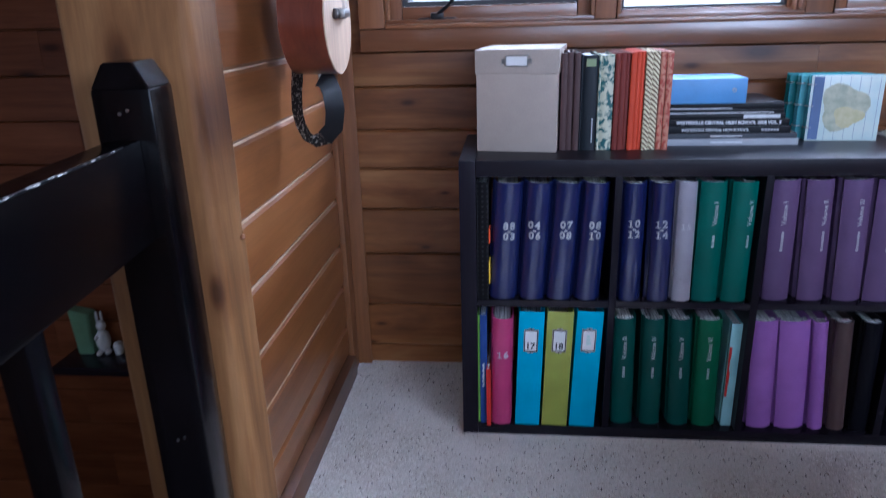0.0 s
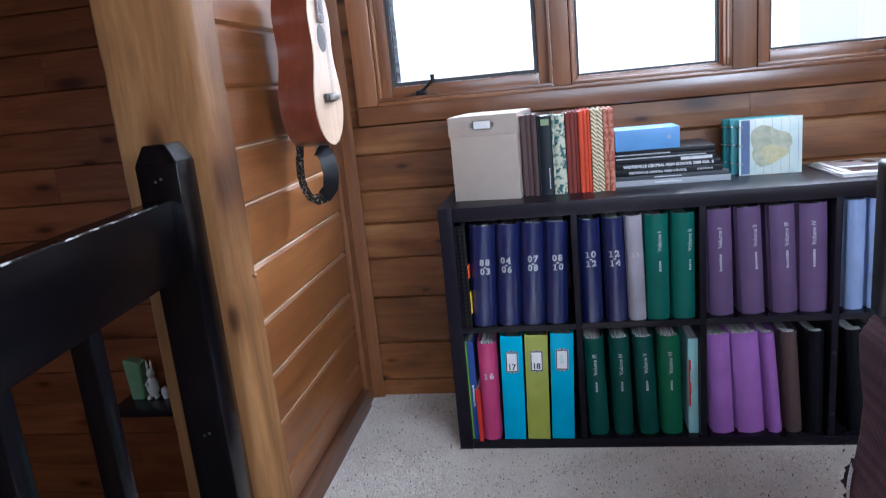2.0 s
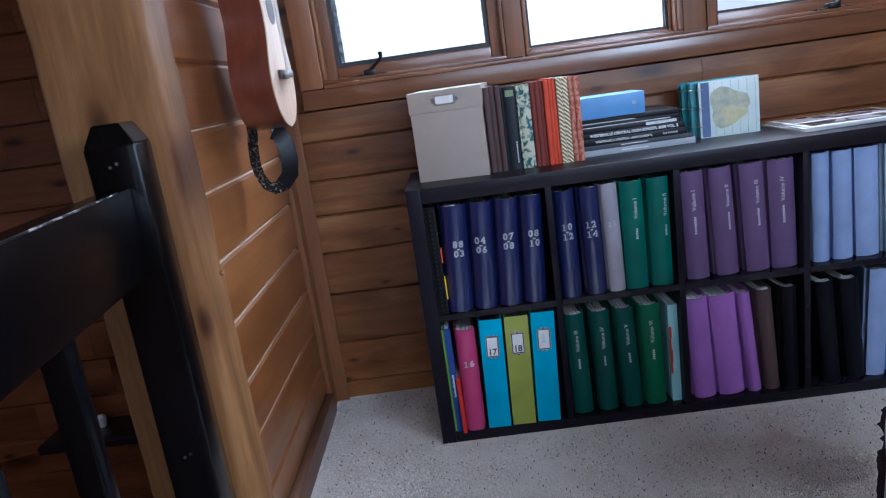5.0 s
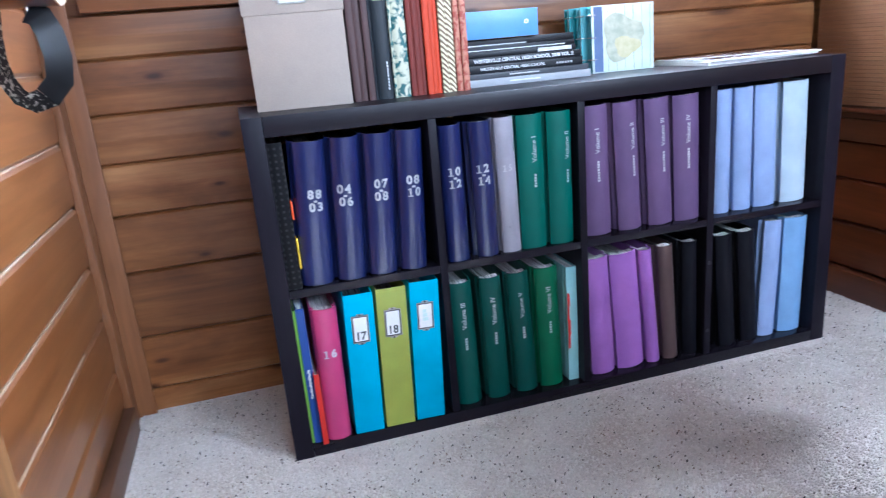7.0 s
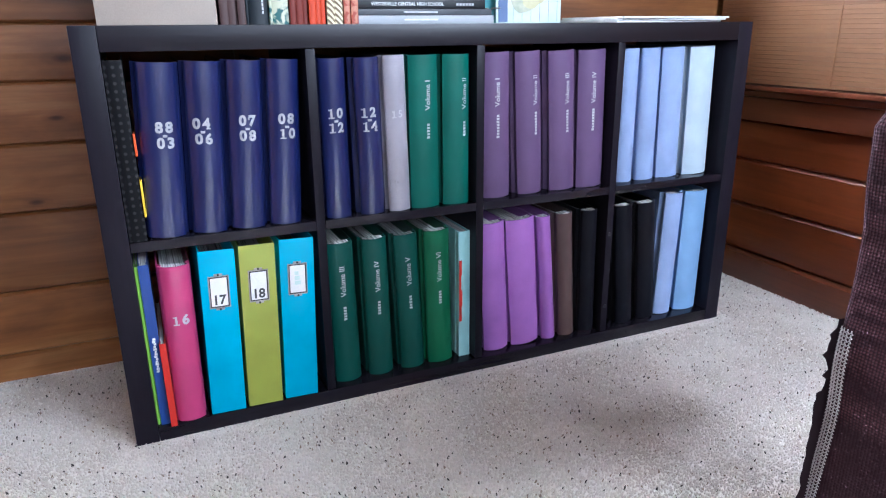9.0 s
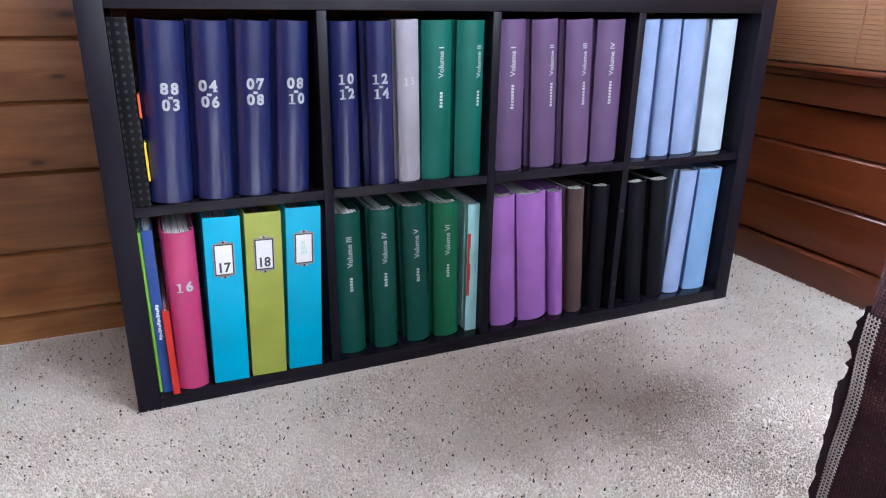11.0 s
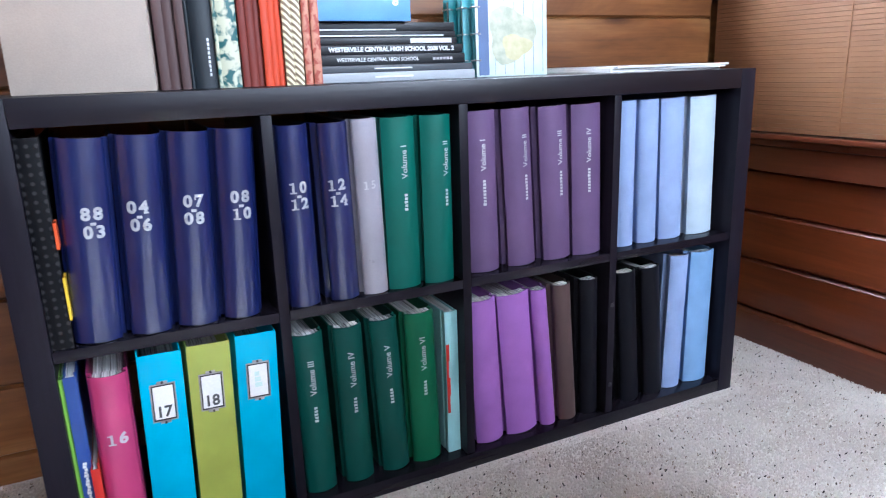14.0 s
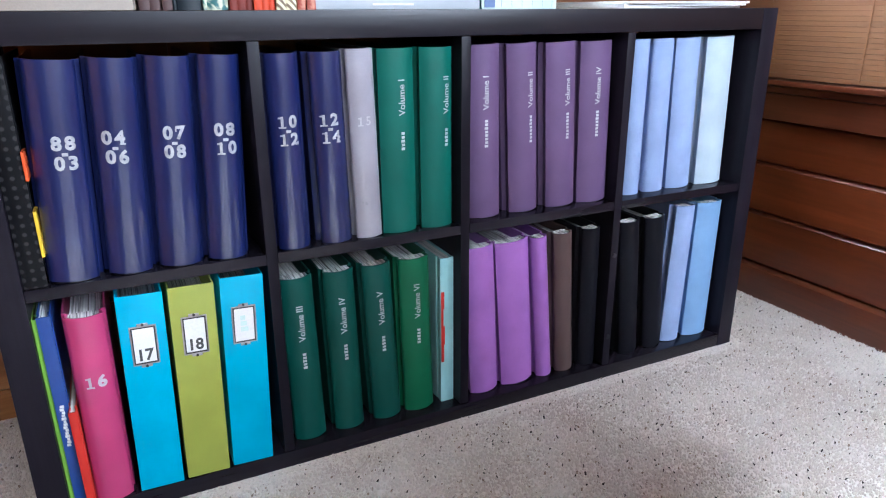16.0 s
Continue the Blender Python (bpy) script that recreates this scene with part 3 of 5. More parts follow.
def numbers(a, c, u, l, dz):
    """Two lines of figures on a spine, shifted by u and l, with a short rule between them."""
    return ((a, 0.0258, 0.2020 + dz, False, u, 0.0011), ("-", 0.022, 0.1895 + dz, False, (u + l) / 2, 0.0012), (c, 0.0258, 0.1745 + dz, False, l, 0.0011))


for xb, xt, a, c, u, l, dz in (((0.076, 0.140), (0.090, 0.158), "88", "03", 0.0075, 0.009, -0.002), ((0.155, 0.214), (0.169, 0.232), "04", "06", -0.006, -0.003, 0.0005),
                               ((0.227, 0.285), (0.240, 0.306), "07", "08", 0.0025, 0.0025, 0.0015), ((0.300, 0.354), (0.311, 0.374), "08", "10", 0.004, 0.006, 0.001),
                               ((0.410, 0.462), (0.410, 0.461), "10", "12", 0.001, 0.002, 0.0065), ((0.483, 0.536), (0.479, 0.531), "12", "14", -0.003, -0.001, 0.0045)):
    album("photo_album", "glossy navy vinyl photo album with silver year numbers", xb, xt, UP, 0.312, 0.008, NAVY, 0.014, texts=numbers(a, c, u, l, dz), ink=FOIL, flare=0.006)
album("photo_album", "glossy lilac-grey photo album between navy and green ones", (0.544, 0.592), (0.539, 0.584), UP, 0.315, 0.010, GREY_VINYL, 0.010, texts=(("15", 0.02, 0.2, False, 0, 0.0003),), ink=FAINT_INK)


def volumes(numeral, off, top=0.235, count=5):
    return (("Volume " + numeral, 0.0165, top, True, off, 0.0002), ("bar", (0.0062, 0.0065 * count, count), top - 0.072, True, off, 0.0))



for xb, xt, v, off in (((0.598, 0.656), (0.591, 0.660), "I", 0.006), ((0.669, 0.730), (0.669, 0.730), "II", 0.016)):
    album("photo_album", "bottle green leatherette album with silver volume lettering", xb, xt, UP, 0.314, 0.012, GREEN, 0.012, texts=volumes(v, off))
for xb, xt, v, off in (((0.773, 0.841), (0.769, 0.829), "I", -0.002), ((0.860, 0.926), (0.847, 0.908), "II", 0.012), ((0.947, 1.013), (0.930, 0.998), "III", 0.008), ((1.023, 1.092), (1.008, 1.086), "IV", -0.002)):
    album("photo_album", "plum purple leatherette album with silver volume lettering", xb, xt, UP, 0.315, 0.023, PURPLE, 0.013, flare=0.0045, texts=volumes(v, off, 0.232, 8))
for xb, xt, mtl, lab in (((1.140, 1.189), (1.138, 1.185), PALE_BLUE, "pale blue cloth album"), ((1.200, 1.255), (1.193, 1.249), PALE_BLUE, "pale blue cloth album"),
                         ((1.263, 1.334), (1.257, 1.319), PALE_BLUE, "pale blue cloth album"), ((1.350, 1.428), (1.341, 1.418), ICE, "ice-white blue cloth album at the end of the row")):
    album("photo_album", lab, xb, xt, UP, 0.316, 0.030, mtl, 0.012, gaps=3, flare=0.0038)
for xb, xt, v, mtl in (((0.412, 0.470), (0.405, 0.463), "III", GREEN_DARK), ((0.491, 0.544), (0.481, 0.540), "IV", GREEN_DARK), ((0.566, 0.623), (0.554, 0.608), "V", GREEN_DARK), ((0.634, 0.692), (0.623, 0.688), "VI", GREEN_MID)):
    album("photo_album", "dark green leatherette album with silver volume lettering", xb, xt, LOW, 0.319, 0.022, mtl, 0.013, texts=volumes(v, 0.0, 0.235), gaps=2)
for xb, xt, mtl, lab in (((0.775, 0.845), (0.765, 0.822), VIOLET, "bright violet album"), ((0.853, 0.928), (0.829, 0.905), VIOLET, "thick bright violet album"), ((0.940, 0.978), (0.911, 0.950), VIOLET, "thin bright violet album"),
                         ((0.990, 1.033), (0.966, 1.013), BROWN, "taupe brown album"), ((1.050, 1.092), (1.038, 1.088), BLACK, "plain black album"),
                         ((1.166, 1.216), (1.138, 1.193), BLACK, "plain black album"), ((1.238, 1.287), (1.206, 1.266), BLACK, "plain black album")):
    album("photo_album", lab + " with pages showing on top", xb, xt, LOW, 0.319, 0.020, mtl, 0.013, gaps=2)
for xb, xt, mtl in (((1.295, 1.348), (1.301, 1.359), PALE_BLUE), ((1.364, 1.436), (1.365, 1.440), SKY)):
    album("photo_album", "slim blue cloth album near the end of the lower row", xb, xt, LOW, 0.332, 0.026, mtl, 0.011, gaps=3, flare=0.004)
album("photo_album", "raspberry pink vinyl album, splayed pages on top", (0.077, 0.136), (0.084, 0.135), LOW, 0.324, 0.0, PINK, 0.012, texts=(("16", 0.026, 0.216, False, 0.002, 0.0012),), gaps=5, ink=FAINT_INK)


# ---- flat-backed binders, thin books ----
NICKEL = paint("worn_nickel", (0.5, 0.46, 0.46), 0.4, 0.2, 60, metal=0.7)
BRONZE = paint("dark_bronze", (0.07, 0.06, 0.06), 0.4, 0.2, 60, metal=0.5)

def binder(label, xb, xt, h, material, number):
    w = (xb[1] - xb[0] + xt[1] - xt[0]) / 2
    lean = math.degrees(math.atan2((xt[0] + xt[1] - xb[0] - xb[1]) / 2, h))
    t = thing("ring_binder", pose((xb[0] + xb[1]) / 2, 0.002, LOW + abs(math.sin(radians(lean))) * w / 2, 0, lean, 0), label, "binder", "card binders")
    bm = boxed(-w / 2, w / 2, 0, 0.004, 0, h, 0.0012)
    part("spine", bm, material, t, "", 40)
    for s in (-1, 1):
        x0, x1 = sorted((s * w / 2, s * (w / 2 - 0.003)))
        part("board", boxed(x0, x1, 0.0045, 0.29, 0, h, 0.001), material, t, "", 40)
    part("page_block", boxed(-w / 2 + 0.004, w / 2 - 0.004, 0.05, 0.27, 0.008, h - 0.05), PAPER, t, "page block")
    cz = h - 0.084
    rim, inner = bmesh.new(), bmesh.new()
    for bm2, a, c, e, y in ((rim, 0.0195, 0.033, 0.0022, -0.0018), (inner, 0.0172, 0.0307, 0.0017, -0.0026)):
        for q in ((-a, a, cz - c, cz - c + e), (-a, a, cz + c - e, cz + c), (-a, -a + e, cz - c + e, cz + c - e), (a - e, a, cz - c + e, cz + c - e)):
            box(bm2, q[0], q[1], y, -0.0003, q[2], q[3], 0.0004, 1)
    for zz in (cz - 0.0352, cz + 0.0352):
        box(rim, -0.008, 0.008, -0.0015, -0.0003, zz - 0.002, zz + 0.002, 0.0006, 1)
        rod(inner, (0, -0.0002, zz), (0, -0.003, zz), 0.0021, 8)
    hold = part("label_holder", rim, NICKEL, t, "worn nickel label holder")
    part("inner_frame", inner, BRONZE, hold, "dark inner frame")
    part("card", boxed(-0.0153, 0.0153, -0.0011, -0.0002, cz - 0.0288, cz + 0.0288), CARD, hold, "white card")
    bm = bmesh.new()
    if number:
        put_letters(bm, number, 0.027, lambda u, v: (-0.001 + u * 0.92, -0.0013, cz - 0.017 + v), 0.0008)
    else:
        for i in range(3):
            box(bm, -0.006, 0.006 - i * 0.002, -0.0013, -0.0011, cz - 0.012 + i * 0.01, cz - 0.004 + i * 0.01)
    part("numeral", bm, DARK_INK if number else MINT_INK, hold, "printed number")


binder("aqua blue card binder with nickel label holder", (0.145, 0.212), (0.154, 0.221), 0.345, AQUA, "17")
binder("lime olive card binder with nickel label holder", (0.219, 0.287), (0.228, 0.298), 0.346, OLIVE, "18")
binder("aqua blue card binder with nickel label holder", (0.294, 0.362), (0.306, 0.375), 0.348, AQUA, "")


def thin_book(name, label, xb, xt, z, h, y, d, material, bars=(), bar_ink=None, rough_top=True):
    w = xb[1] - xb[0]
    lean = math.degrees(math.atan2(xt[0] - xb[0], h))
    t = thing(name, pose((xb[0] + xb[1]) / 2, y, z + abs(math.sin(radians(lean))) * w / 2, 0, lean, 0), label, "book", "thin books")
    part("cover", cover_mesh(w, h, d, 0.001, material, min(0.002, w / 5), min(0.001, w / 8)), material, t)
    part("page_block", boxed(-w / 2 + 0.0025, w / 2 - 0.0025, 0.003, d - 0.005, 0.003, h - 0.004), PAPER, t, "page block")
    if bars:
        bm = bmesh.new()
        for x0, x1, z0, z1 in bars:
            box(bm, x0, x1, -0.0022, -0.0012, z0, z1)
        part("lettering", bm, bar_ink or WHITE_INK, t, "pale lettering")
    return t


thin_book("thin_book", "thin lime green book leaning on a blue one", (0.0425, 0.0485), (0.0425, 0.0485), LOW, 0.330, 0.012, 0.25, LIME)
thin_book("thin_book", "royal blue souvenir book with white lettering", (0.049, 0.067), (0.049, 0.067), LOW, 0.333, 0.008, 0.26, BLUE_BOOK,
          [(-0.0035 + 0.001 * (i % 3), 0.002 + 0.001 * (i % 2), 0.115 + i * 0.0052, 0.1192 + i * 0.0052) for i in range(14)])
thin_book("red_folder", "bright red card folder beside the pink album", (0.0665, 0.0785), (0.0655, 0.0775), LOW, 0.178, -0.007, 0.24, RED)
thin_book("thin_book", "pale aqua picture book with a red panel", (0.709, 0.737), (0.709, 0.737), LOW, 0.308, 0.03, 0.25, TEAL_PALE, [(-0.0132, -0.0072, 0.09, 0.1285), (-0.0132, -0.0058, 0.128, 0.168), (-0.0132, -0.0085, 0.1675, 0.205), (-0.0132, -0.0066, 0.2045, 0.24)], RED)


def dotted_binder():
    t = thing("ring_binder", pose(0.058, 0.012, UP), "black polka-dot binder with coloured page tabs", "binder", "card binders")
    dot = bpy.data.materials.new("black_dotted_card")
    dot.use_nodes = True
    nodes, links, b = dot.node_tree.nodes, dot.node_tree.links, dot.node_tree.nodes["Principled BSDF"]
    v = nodes.new("ShaderNodeTexVoronoi")
    v.inputs["Scale"].default_value = 75
    v.inputs["Randomness"].default_value = 0.0
    links.new(coords(nodes, links, (1, 1, 1), False), v.inputs["Vector"])
    r = ramp(nodes, [(0.22, (0.028, 0.026, 0.027)), (0.3, (0.004, 0.004, 0.005))])
    links.new(v.outputs["Distance"], r.inputs["Fac"])
    links.new(r.outputs["Color"], b.inputs["Base Color"])
    b.inputs["Roughness"].default_value = 0.4
    b.inputs["Specular IOR Level"].default_value = 0.12
    part("cover", cover_mesh(0.030, 0.318, 0.26, 0.002, dot, 0.0025, 0.001), dot, t)
    part("page_block", boxed(-0.011, 0.011, 0.01, 0.24, 0.005, 0.305), PAPER, t, "page block")
    for z0, z1, c, n in ((0.155, 0.195, (0.75, 0.1, 0.02), "orange"), (0.045, 0.112, (0.75, 0.5, 0.03), "yellow")):
        part("tab", boxed(0.0155, 0.0195, -0.006, 0.03, z0, z1, 0.001), leather(n + "_tab", c, 0.5), t, n + " page tab")


dotted_binder()
# ---- things on the bookcase ----
BOXCARD = paint("taupe_linen_card", (0.44, 0.37, 0.31), 0.8, 0.05, 20, relief=0.3)
TZ = SH + 0.0005


def storage_box():
    t = thing("storage_box", pose(0.142, 0.104, TZ, 0, 0, -8), "taupe cardboard storage box with lid and label holder", "storage box")
    part("body", boxed(-0.103, 0.103, 0.002, 0.255, 0, 0.235, 0.002), BOXCARD, t, "", 40)
    lid = bmesh.new()
    box(lid, -0.106, 0.106, -0.001, 0.258, 0.196, 0.256, 0.0025)
    part("lid", lid, BOXCARD, t, "", 40)
    hold = bmesh.new()
    for q in ((-0.029, 0.029, 0.214, 0.217), (-0.029, 0.029, 0.239, 0.242), (-0.029, -0.026, 0.217, 0.239), (0.026, 0.029, 0.217, 0.239)):
        box(hold, q[0], q[1], -0.0036, -0.0012, q[2], q[3], 0.0006, 1)
    for x in (-0.033, 0.033):
        box(hold, x - 0.005, x + 0.005, -0.0028, -0.0012, 0.222, 0.234, 0.0008, 1)
    h = part("label_holder", hold, STEEL, t, "nickel label holder")
    part("card", boxed(-0.0258, 0.0258, -0.0024, -0.0011, 0.2172, 0.2388), CARD, h, "blank white card")


storage_box()


def pattern(name, a, c, scale, kind="VORONOI", rough=0.5, low=0.42, high=0.52):
    m, nodes, links, b = nodes_of(name)
    vec = coords(nodes, links, (1, 1, 1), False)
    if kind == "WAVE":
        w = nodes.new("ShaderNodeTexWave")
        w.bands_direction = "DIAGONAL"
        w.inputs["Scale"].default_value = scale
        w.inputs["Distortion"].default_value = 1.5
        links.new(vec, w.inputs["Vector"])
        fac = w.outputs["Fac"]
    else:
        fac = noise_tex(nodes, links, vec, scale, 3, 0.5, 0.6)
    r = ramp(nodes, [(low, a), (high, c)])
    links.new(fac, r.inputs["Fac"])
    links.new(r.outputs["Color"], b.inputs["Base Color"])
    b.inputs["Roughness"].default_value = rough
    return m


PLUM = leather("plum_brown_leather", (0.085, 0.045, 0.042), 0.5)
INK_BLACK = leather("blue_black_leather", (0.012, 0.017, 0.022), 0.45)
CRIMSON = leather("crimson_cloth", (0.19, 0.03, 0.02), 0.55)
VERMILION = leather("vermilion_cloth", (0.62, 0.065, 0.02), 0.5)
FLORAL = pattern("teal_floral_paper", (0.015, 0.1, 0.1), (0.55, 0.55, 0.4), 55)
STRIPE = pattern("cream_striped_paper", (0.16, 0.1, 0.05), (0.74, 0.66, 0.42), 52, "WAVE")
RUST = pattern("rust_patterned_paper", (0.33, 0.05, 0.025), (0.5, 0.2, 0.12), 70)
LABEL_GREEN = leather("pale_green_label", (0.3, 0.38, 0.2), 0.6)

ROW = (
    (0.254, 0.0150, 0.243, PLUM, "plum brown journal"), (0.2695, 0.0165, 0.245, PLUM, "plum brown journal"), (0.2865, 0.0145, 0.244, PLUM, "plum brown journal"),
    (0.3020, 0.0060, 0.238, INK_BLACK, "thin black notebook"), (0.3085, 0.0360, 0.237, INK_BLACK, "blue-black album, pale green label,"),
    (0.3455, 0.0060, 0.236, FLORAL, "thin teal notebook"), (0.3520, 0.0330, 0.236, FLORAL, "teal floral patterned journal"),
    (0.3865, 0.0120, 0.240, CRIMSON, "crimson cloth journal"), (0.3990, 0.0130, 0.241, CRIMSON, "crimson cloth journal"), (0.4125, 0.0110, 0.240, CRIMSON, "crimson cloth journal"),
    (0.4240, 0.0130, 0.241, VERMILION, "vermilion journal"), (0.4375, 0.0110, 0.243, VERMILION, "vermilion journal"), (0.4490, 0.0100, 0.243, VERMILION, "vermilion journal"),
    (0.4600, 0.0160, 0.243, STRIPE, "cream striped journal"), (0.4765, 0.0180, 0.243, STRIPE, "cream striped journal"),
    (0.4960, 0.0140, 0.242, RUST, "rust patterned journal"), (0.5105, 0.0150, 0.241, RUST, "rust patterned journal"))
for i, (x, w, h, mtl, lab) in enumerate(ROW):
    y = 0.122 + 0.004 * math.sin(i * 2.3)
    t = thing("journal", pose(x + w / 2, y, TZ), lab + " standing in a row on the bookcase", "book", "journals in a row")
    b_ = 0.004 if w > 0.02 else 0.0015
    part("cover", cover_mesh(w, h, 0.18, b_, mtl, min(0.0022, w / 5), min(0.0015, w / 8)), mtl, t)
    part("page_block", boxed(-w / 2 + 0.0024, w / 2 - 0.0024, 0.004, 0.172, 0.003, h - 0.005), PAPER, t, "page block")
    if i == 4:
        part("spine_label", boxed(-0.012, 0.012, -0.0056, -0.0042, 0.21, 0.228), LABEL_GREEN, t, "pale green label")
        bm = bmesh.new()
        for k in range(9):
            box(bm, 0.006, 0.009, -0.0045, -0.0035, 0.02 + k * 0.007, 0.025 + k * 0.007)
        part("lettering", bm, WHITE_INK, t, "white lettering")

YEAR_BLACK = leather("black_yearbook_board", (0.005, 0.0055, 0.008), 0.4)
YEAR_GREY = leather("charcoal_yearbook_board", (0.07, 0.075, 0.085), 0.4)
YEAR_SILVER = leather("silver_grey_board", (0.42, 0.44, 0.47), 0.4)
BLUE_BIND = leather("cornflower_blue_vinyl", (0.13, 0.34, 0.68), 0.45, 0.1)
STACK = ((0.000, 0.0175, 0.533, 0.872, 0.192, YEAR_SILVER, "silver-grey yearbook lying flat at the bottom of the stack", 0),
         (0.018, 0.0130, 0.535, 0.868, 0.193, YEAR_GREY, "charcoal yearbook lying flat in the stack", 1),
         (0.0315, 0.0190, 0.534, 0.848, 0.190, YEAR_BLACK, "black yearbook with faint silver spine lettering", 2),
         (0.0510, 0.0170, 0.534, 0.842, 0.189, YEAR_BLACK, "black yearbook with silver spine lettering, in the stack", 3),
         (0.0685, 0.0130, 0.536, 0.832, 0.191, YEAR_BLACK, "black yearbook with a silver-pink spine panel", 4),
         (0.0820, 0.0110, 0.534, 0.828, 0.190, YEAR_BLACK, "black yearbook with a pale edge", 5),
         (0.0935, 0.0160, 0.532, 0.826, 0.192, YEAR_BLACK, "black yearbook on top of the stack", 6))
for dz, h, x0, x1, y, mtl, lab, k in STACK:
    w = x1 - x0
    t = thing("yearbook", pose((x0 + x1) / 2 - 0.008, y - 0.024, TZ + dz, 0, 0, 0.6 * math.sin(k * 1.7)), lab, "book", "stack of yearbooks")
    bm = bmesh.new()
    box(bm, -w / 2, w / 2, 0.004, 0.2, 0, 0.0022, 0.0006, 1)
    part("board", bm, mtl, t)
    part("board", boxed(-w / 2, w / 2, 0.004, 0.2, h - 0.0022, h, 0.0006, 1), mtl, t)
    part("spine", boxed(-w / 2, w / 2, 0.0, 0.0038, 0, h, 0.0012), mtl, t, "", 40)
    part("page_block", boxed(-w / 2 + 0.003, w / 2 - 0.003, 0.0045, 0.196, 0.0026, h - 0.0026), PAPER, t, "page block")
    bm = bmesh.new()
    if k == 3:
        put_letters(bm, "WESTERVILLE CENTRAL HIGH SCHOOL 2008 VOL. 2", 0.0112, lambda u, v: (0.004 + u, -0.0008, 0.0085 + v), 0.0006)
    elif k == 2:
        put_letters(bm, "WESTERVILLE CENTRAL HIGH SCHOOL", 0.0095, lambda u, v: (-0.03 + u, -0.0008, 0.0092 + v), 0.0003)
        mark = bmesh.new()
        for i in range(6):
            box(mark, 0.085 + i * 0.0075, 0.0905 + i * 0.0075, -0.0008, -0.0002, 0.0065, 0.0115)
        part("volume_mark", mark, SILVER, t, "faint volume mark")
    elif k == 4:
        box(bm, 0.045, 0.135, -0.0008, -0.0002, 0.002, 0.011)
    elif k == 5:
        box(bm, -0.14, 0.12, -0.0008, -0.0002, 0.0015, 0.004)
    elif k == 6:
        box(bm, -0.145, 0.02, -0.0008, -0.0002, 0.001, 0.0035)
    else:
        box(bm, -0.05, 0.03, -0.0008, -0.0002, h * 0.4, h * 0.6)
    part("lettering", bm, WHITE_INK, t, "silver lettering")


def blue_binder():
    t = thing("ring_binder", pose(0.624, 0.150, TZ + 0.1105, 0, 0, 0.5), "cornflower blue ring binder lying on the yearbooks", "binder", "card binders")
    part("spine", boxed(-0.093, 0.093, 0, 0.003, 0, 0.062, 0.0012), BLUE_BIND, t, "", 40)
    part("board", boxed(-0.093, 0.093, 0.0035, 0.13, 0, 0.0028, 0.001), BLUE_BIND, t, "", 40)
    part("board", boxed(-0.093, 0.093, 0.0035, 0.13, 0.0592, 0.062, 0.001), BLUE_BIND, t, "", 40)
    part("page_block", boxed(-0.085, 0.085, 0.01, 0.12, 0.004, 0.05), PAPER, t, "paper block")
    bm = bmesh.new()
    n = 16
    for i in range(n):
        a, c = 2 * math.pi * i / n, 2 * math.pi * (i + 1) / n
        q = [(0.062 + r * math.cos(g), -0.0012 if r > 0.003 else -0.0012, 0.033 + r * math.sin(g)) for r, g in ((0.0032, a), (0.0052, a), (0.0052, c), (0.0032, c))]
        bm.faces.new([bm.verts.new(p) for p in q])
    bmesh.ops.remove_doubles(bm, verts=bm.verts, dist=1e-5)
    bmesh.ops.solidify(bm, geom=bm.faces[:], thickness=0.0012)
    part("finger_ring", bm, STEEL, t, "steel finger ring")


blue_binder()

TEAL = leather("teal_vinyl", (0.02, 0.24, 0.25), 0.45)
AQUA_PALE = leather("aqua_vinyl", (0.12, 0.42, 0.46), 0.45)
MAPBLUE = leather("slate_blue_strip", (0.14, 0.2, 0.36), 0.6)


def map_material():
    m, nodes, links, b = nodes_of("pale_map_print")
    vec = coords(nodes, links, (1, 1, 1), False)
    n = noise_tex(nodes, links, vec, 16, 4)
    r = ramp(nodes, [(0.35, (0.55, 0.68, 0.66)), (0.6, (0.66, 0.74, 0.68))])
    links.new(n, r.inputs["Fac"])
    links.new(r.outputs["Color"], b.inputs["Base Color"])
    b.inputs["Roughness"].default_value = 0.35
    return m


def land_material(name, a, c):
    m, nodes, links, b = nodes_of(name)
    n = noise_tex(nodes, links, coords(nodes, links, (1, 1, 1), False), 45, 4)
    r = ramp(nodes, [(0.35, a), (0.65, c)])
    links.new(n, r.inputs["Fac"])
    links.new(r.outputs["Color"], b.inputs["Base Color"])
    b.inputs["Roughness"].default_value = 0.4
    return m


MAP, LAND, FARM = map_material(), land_material("map_land_tint", (0.36, 0.39, 0.28), (0.52, 0.53, 0.38)), land_material("map_yellow_tint", (0.5, 0.47, 0.24), (0.6, 0.56, 0.34))


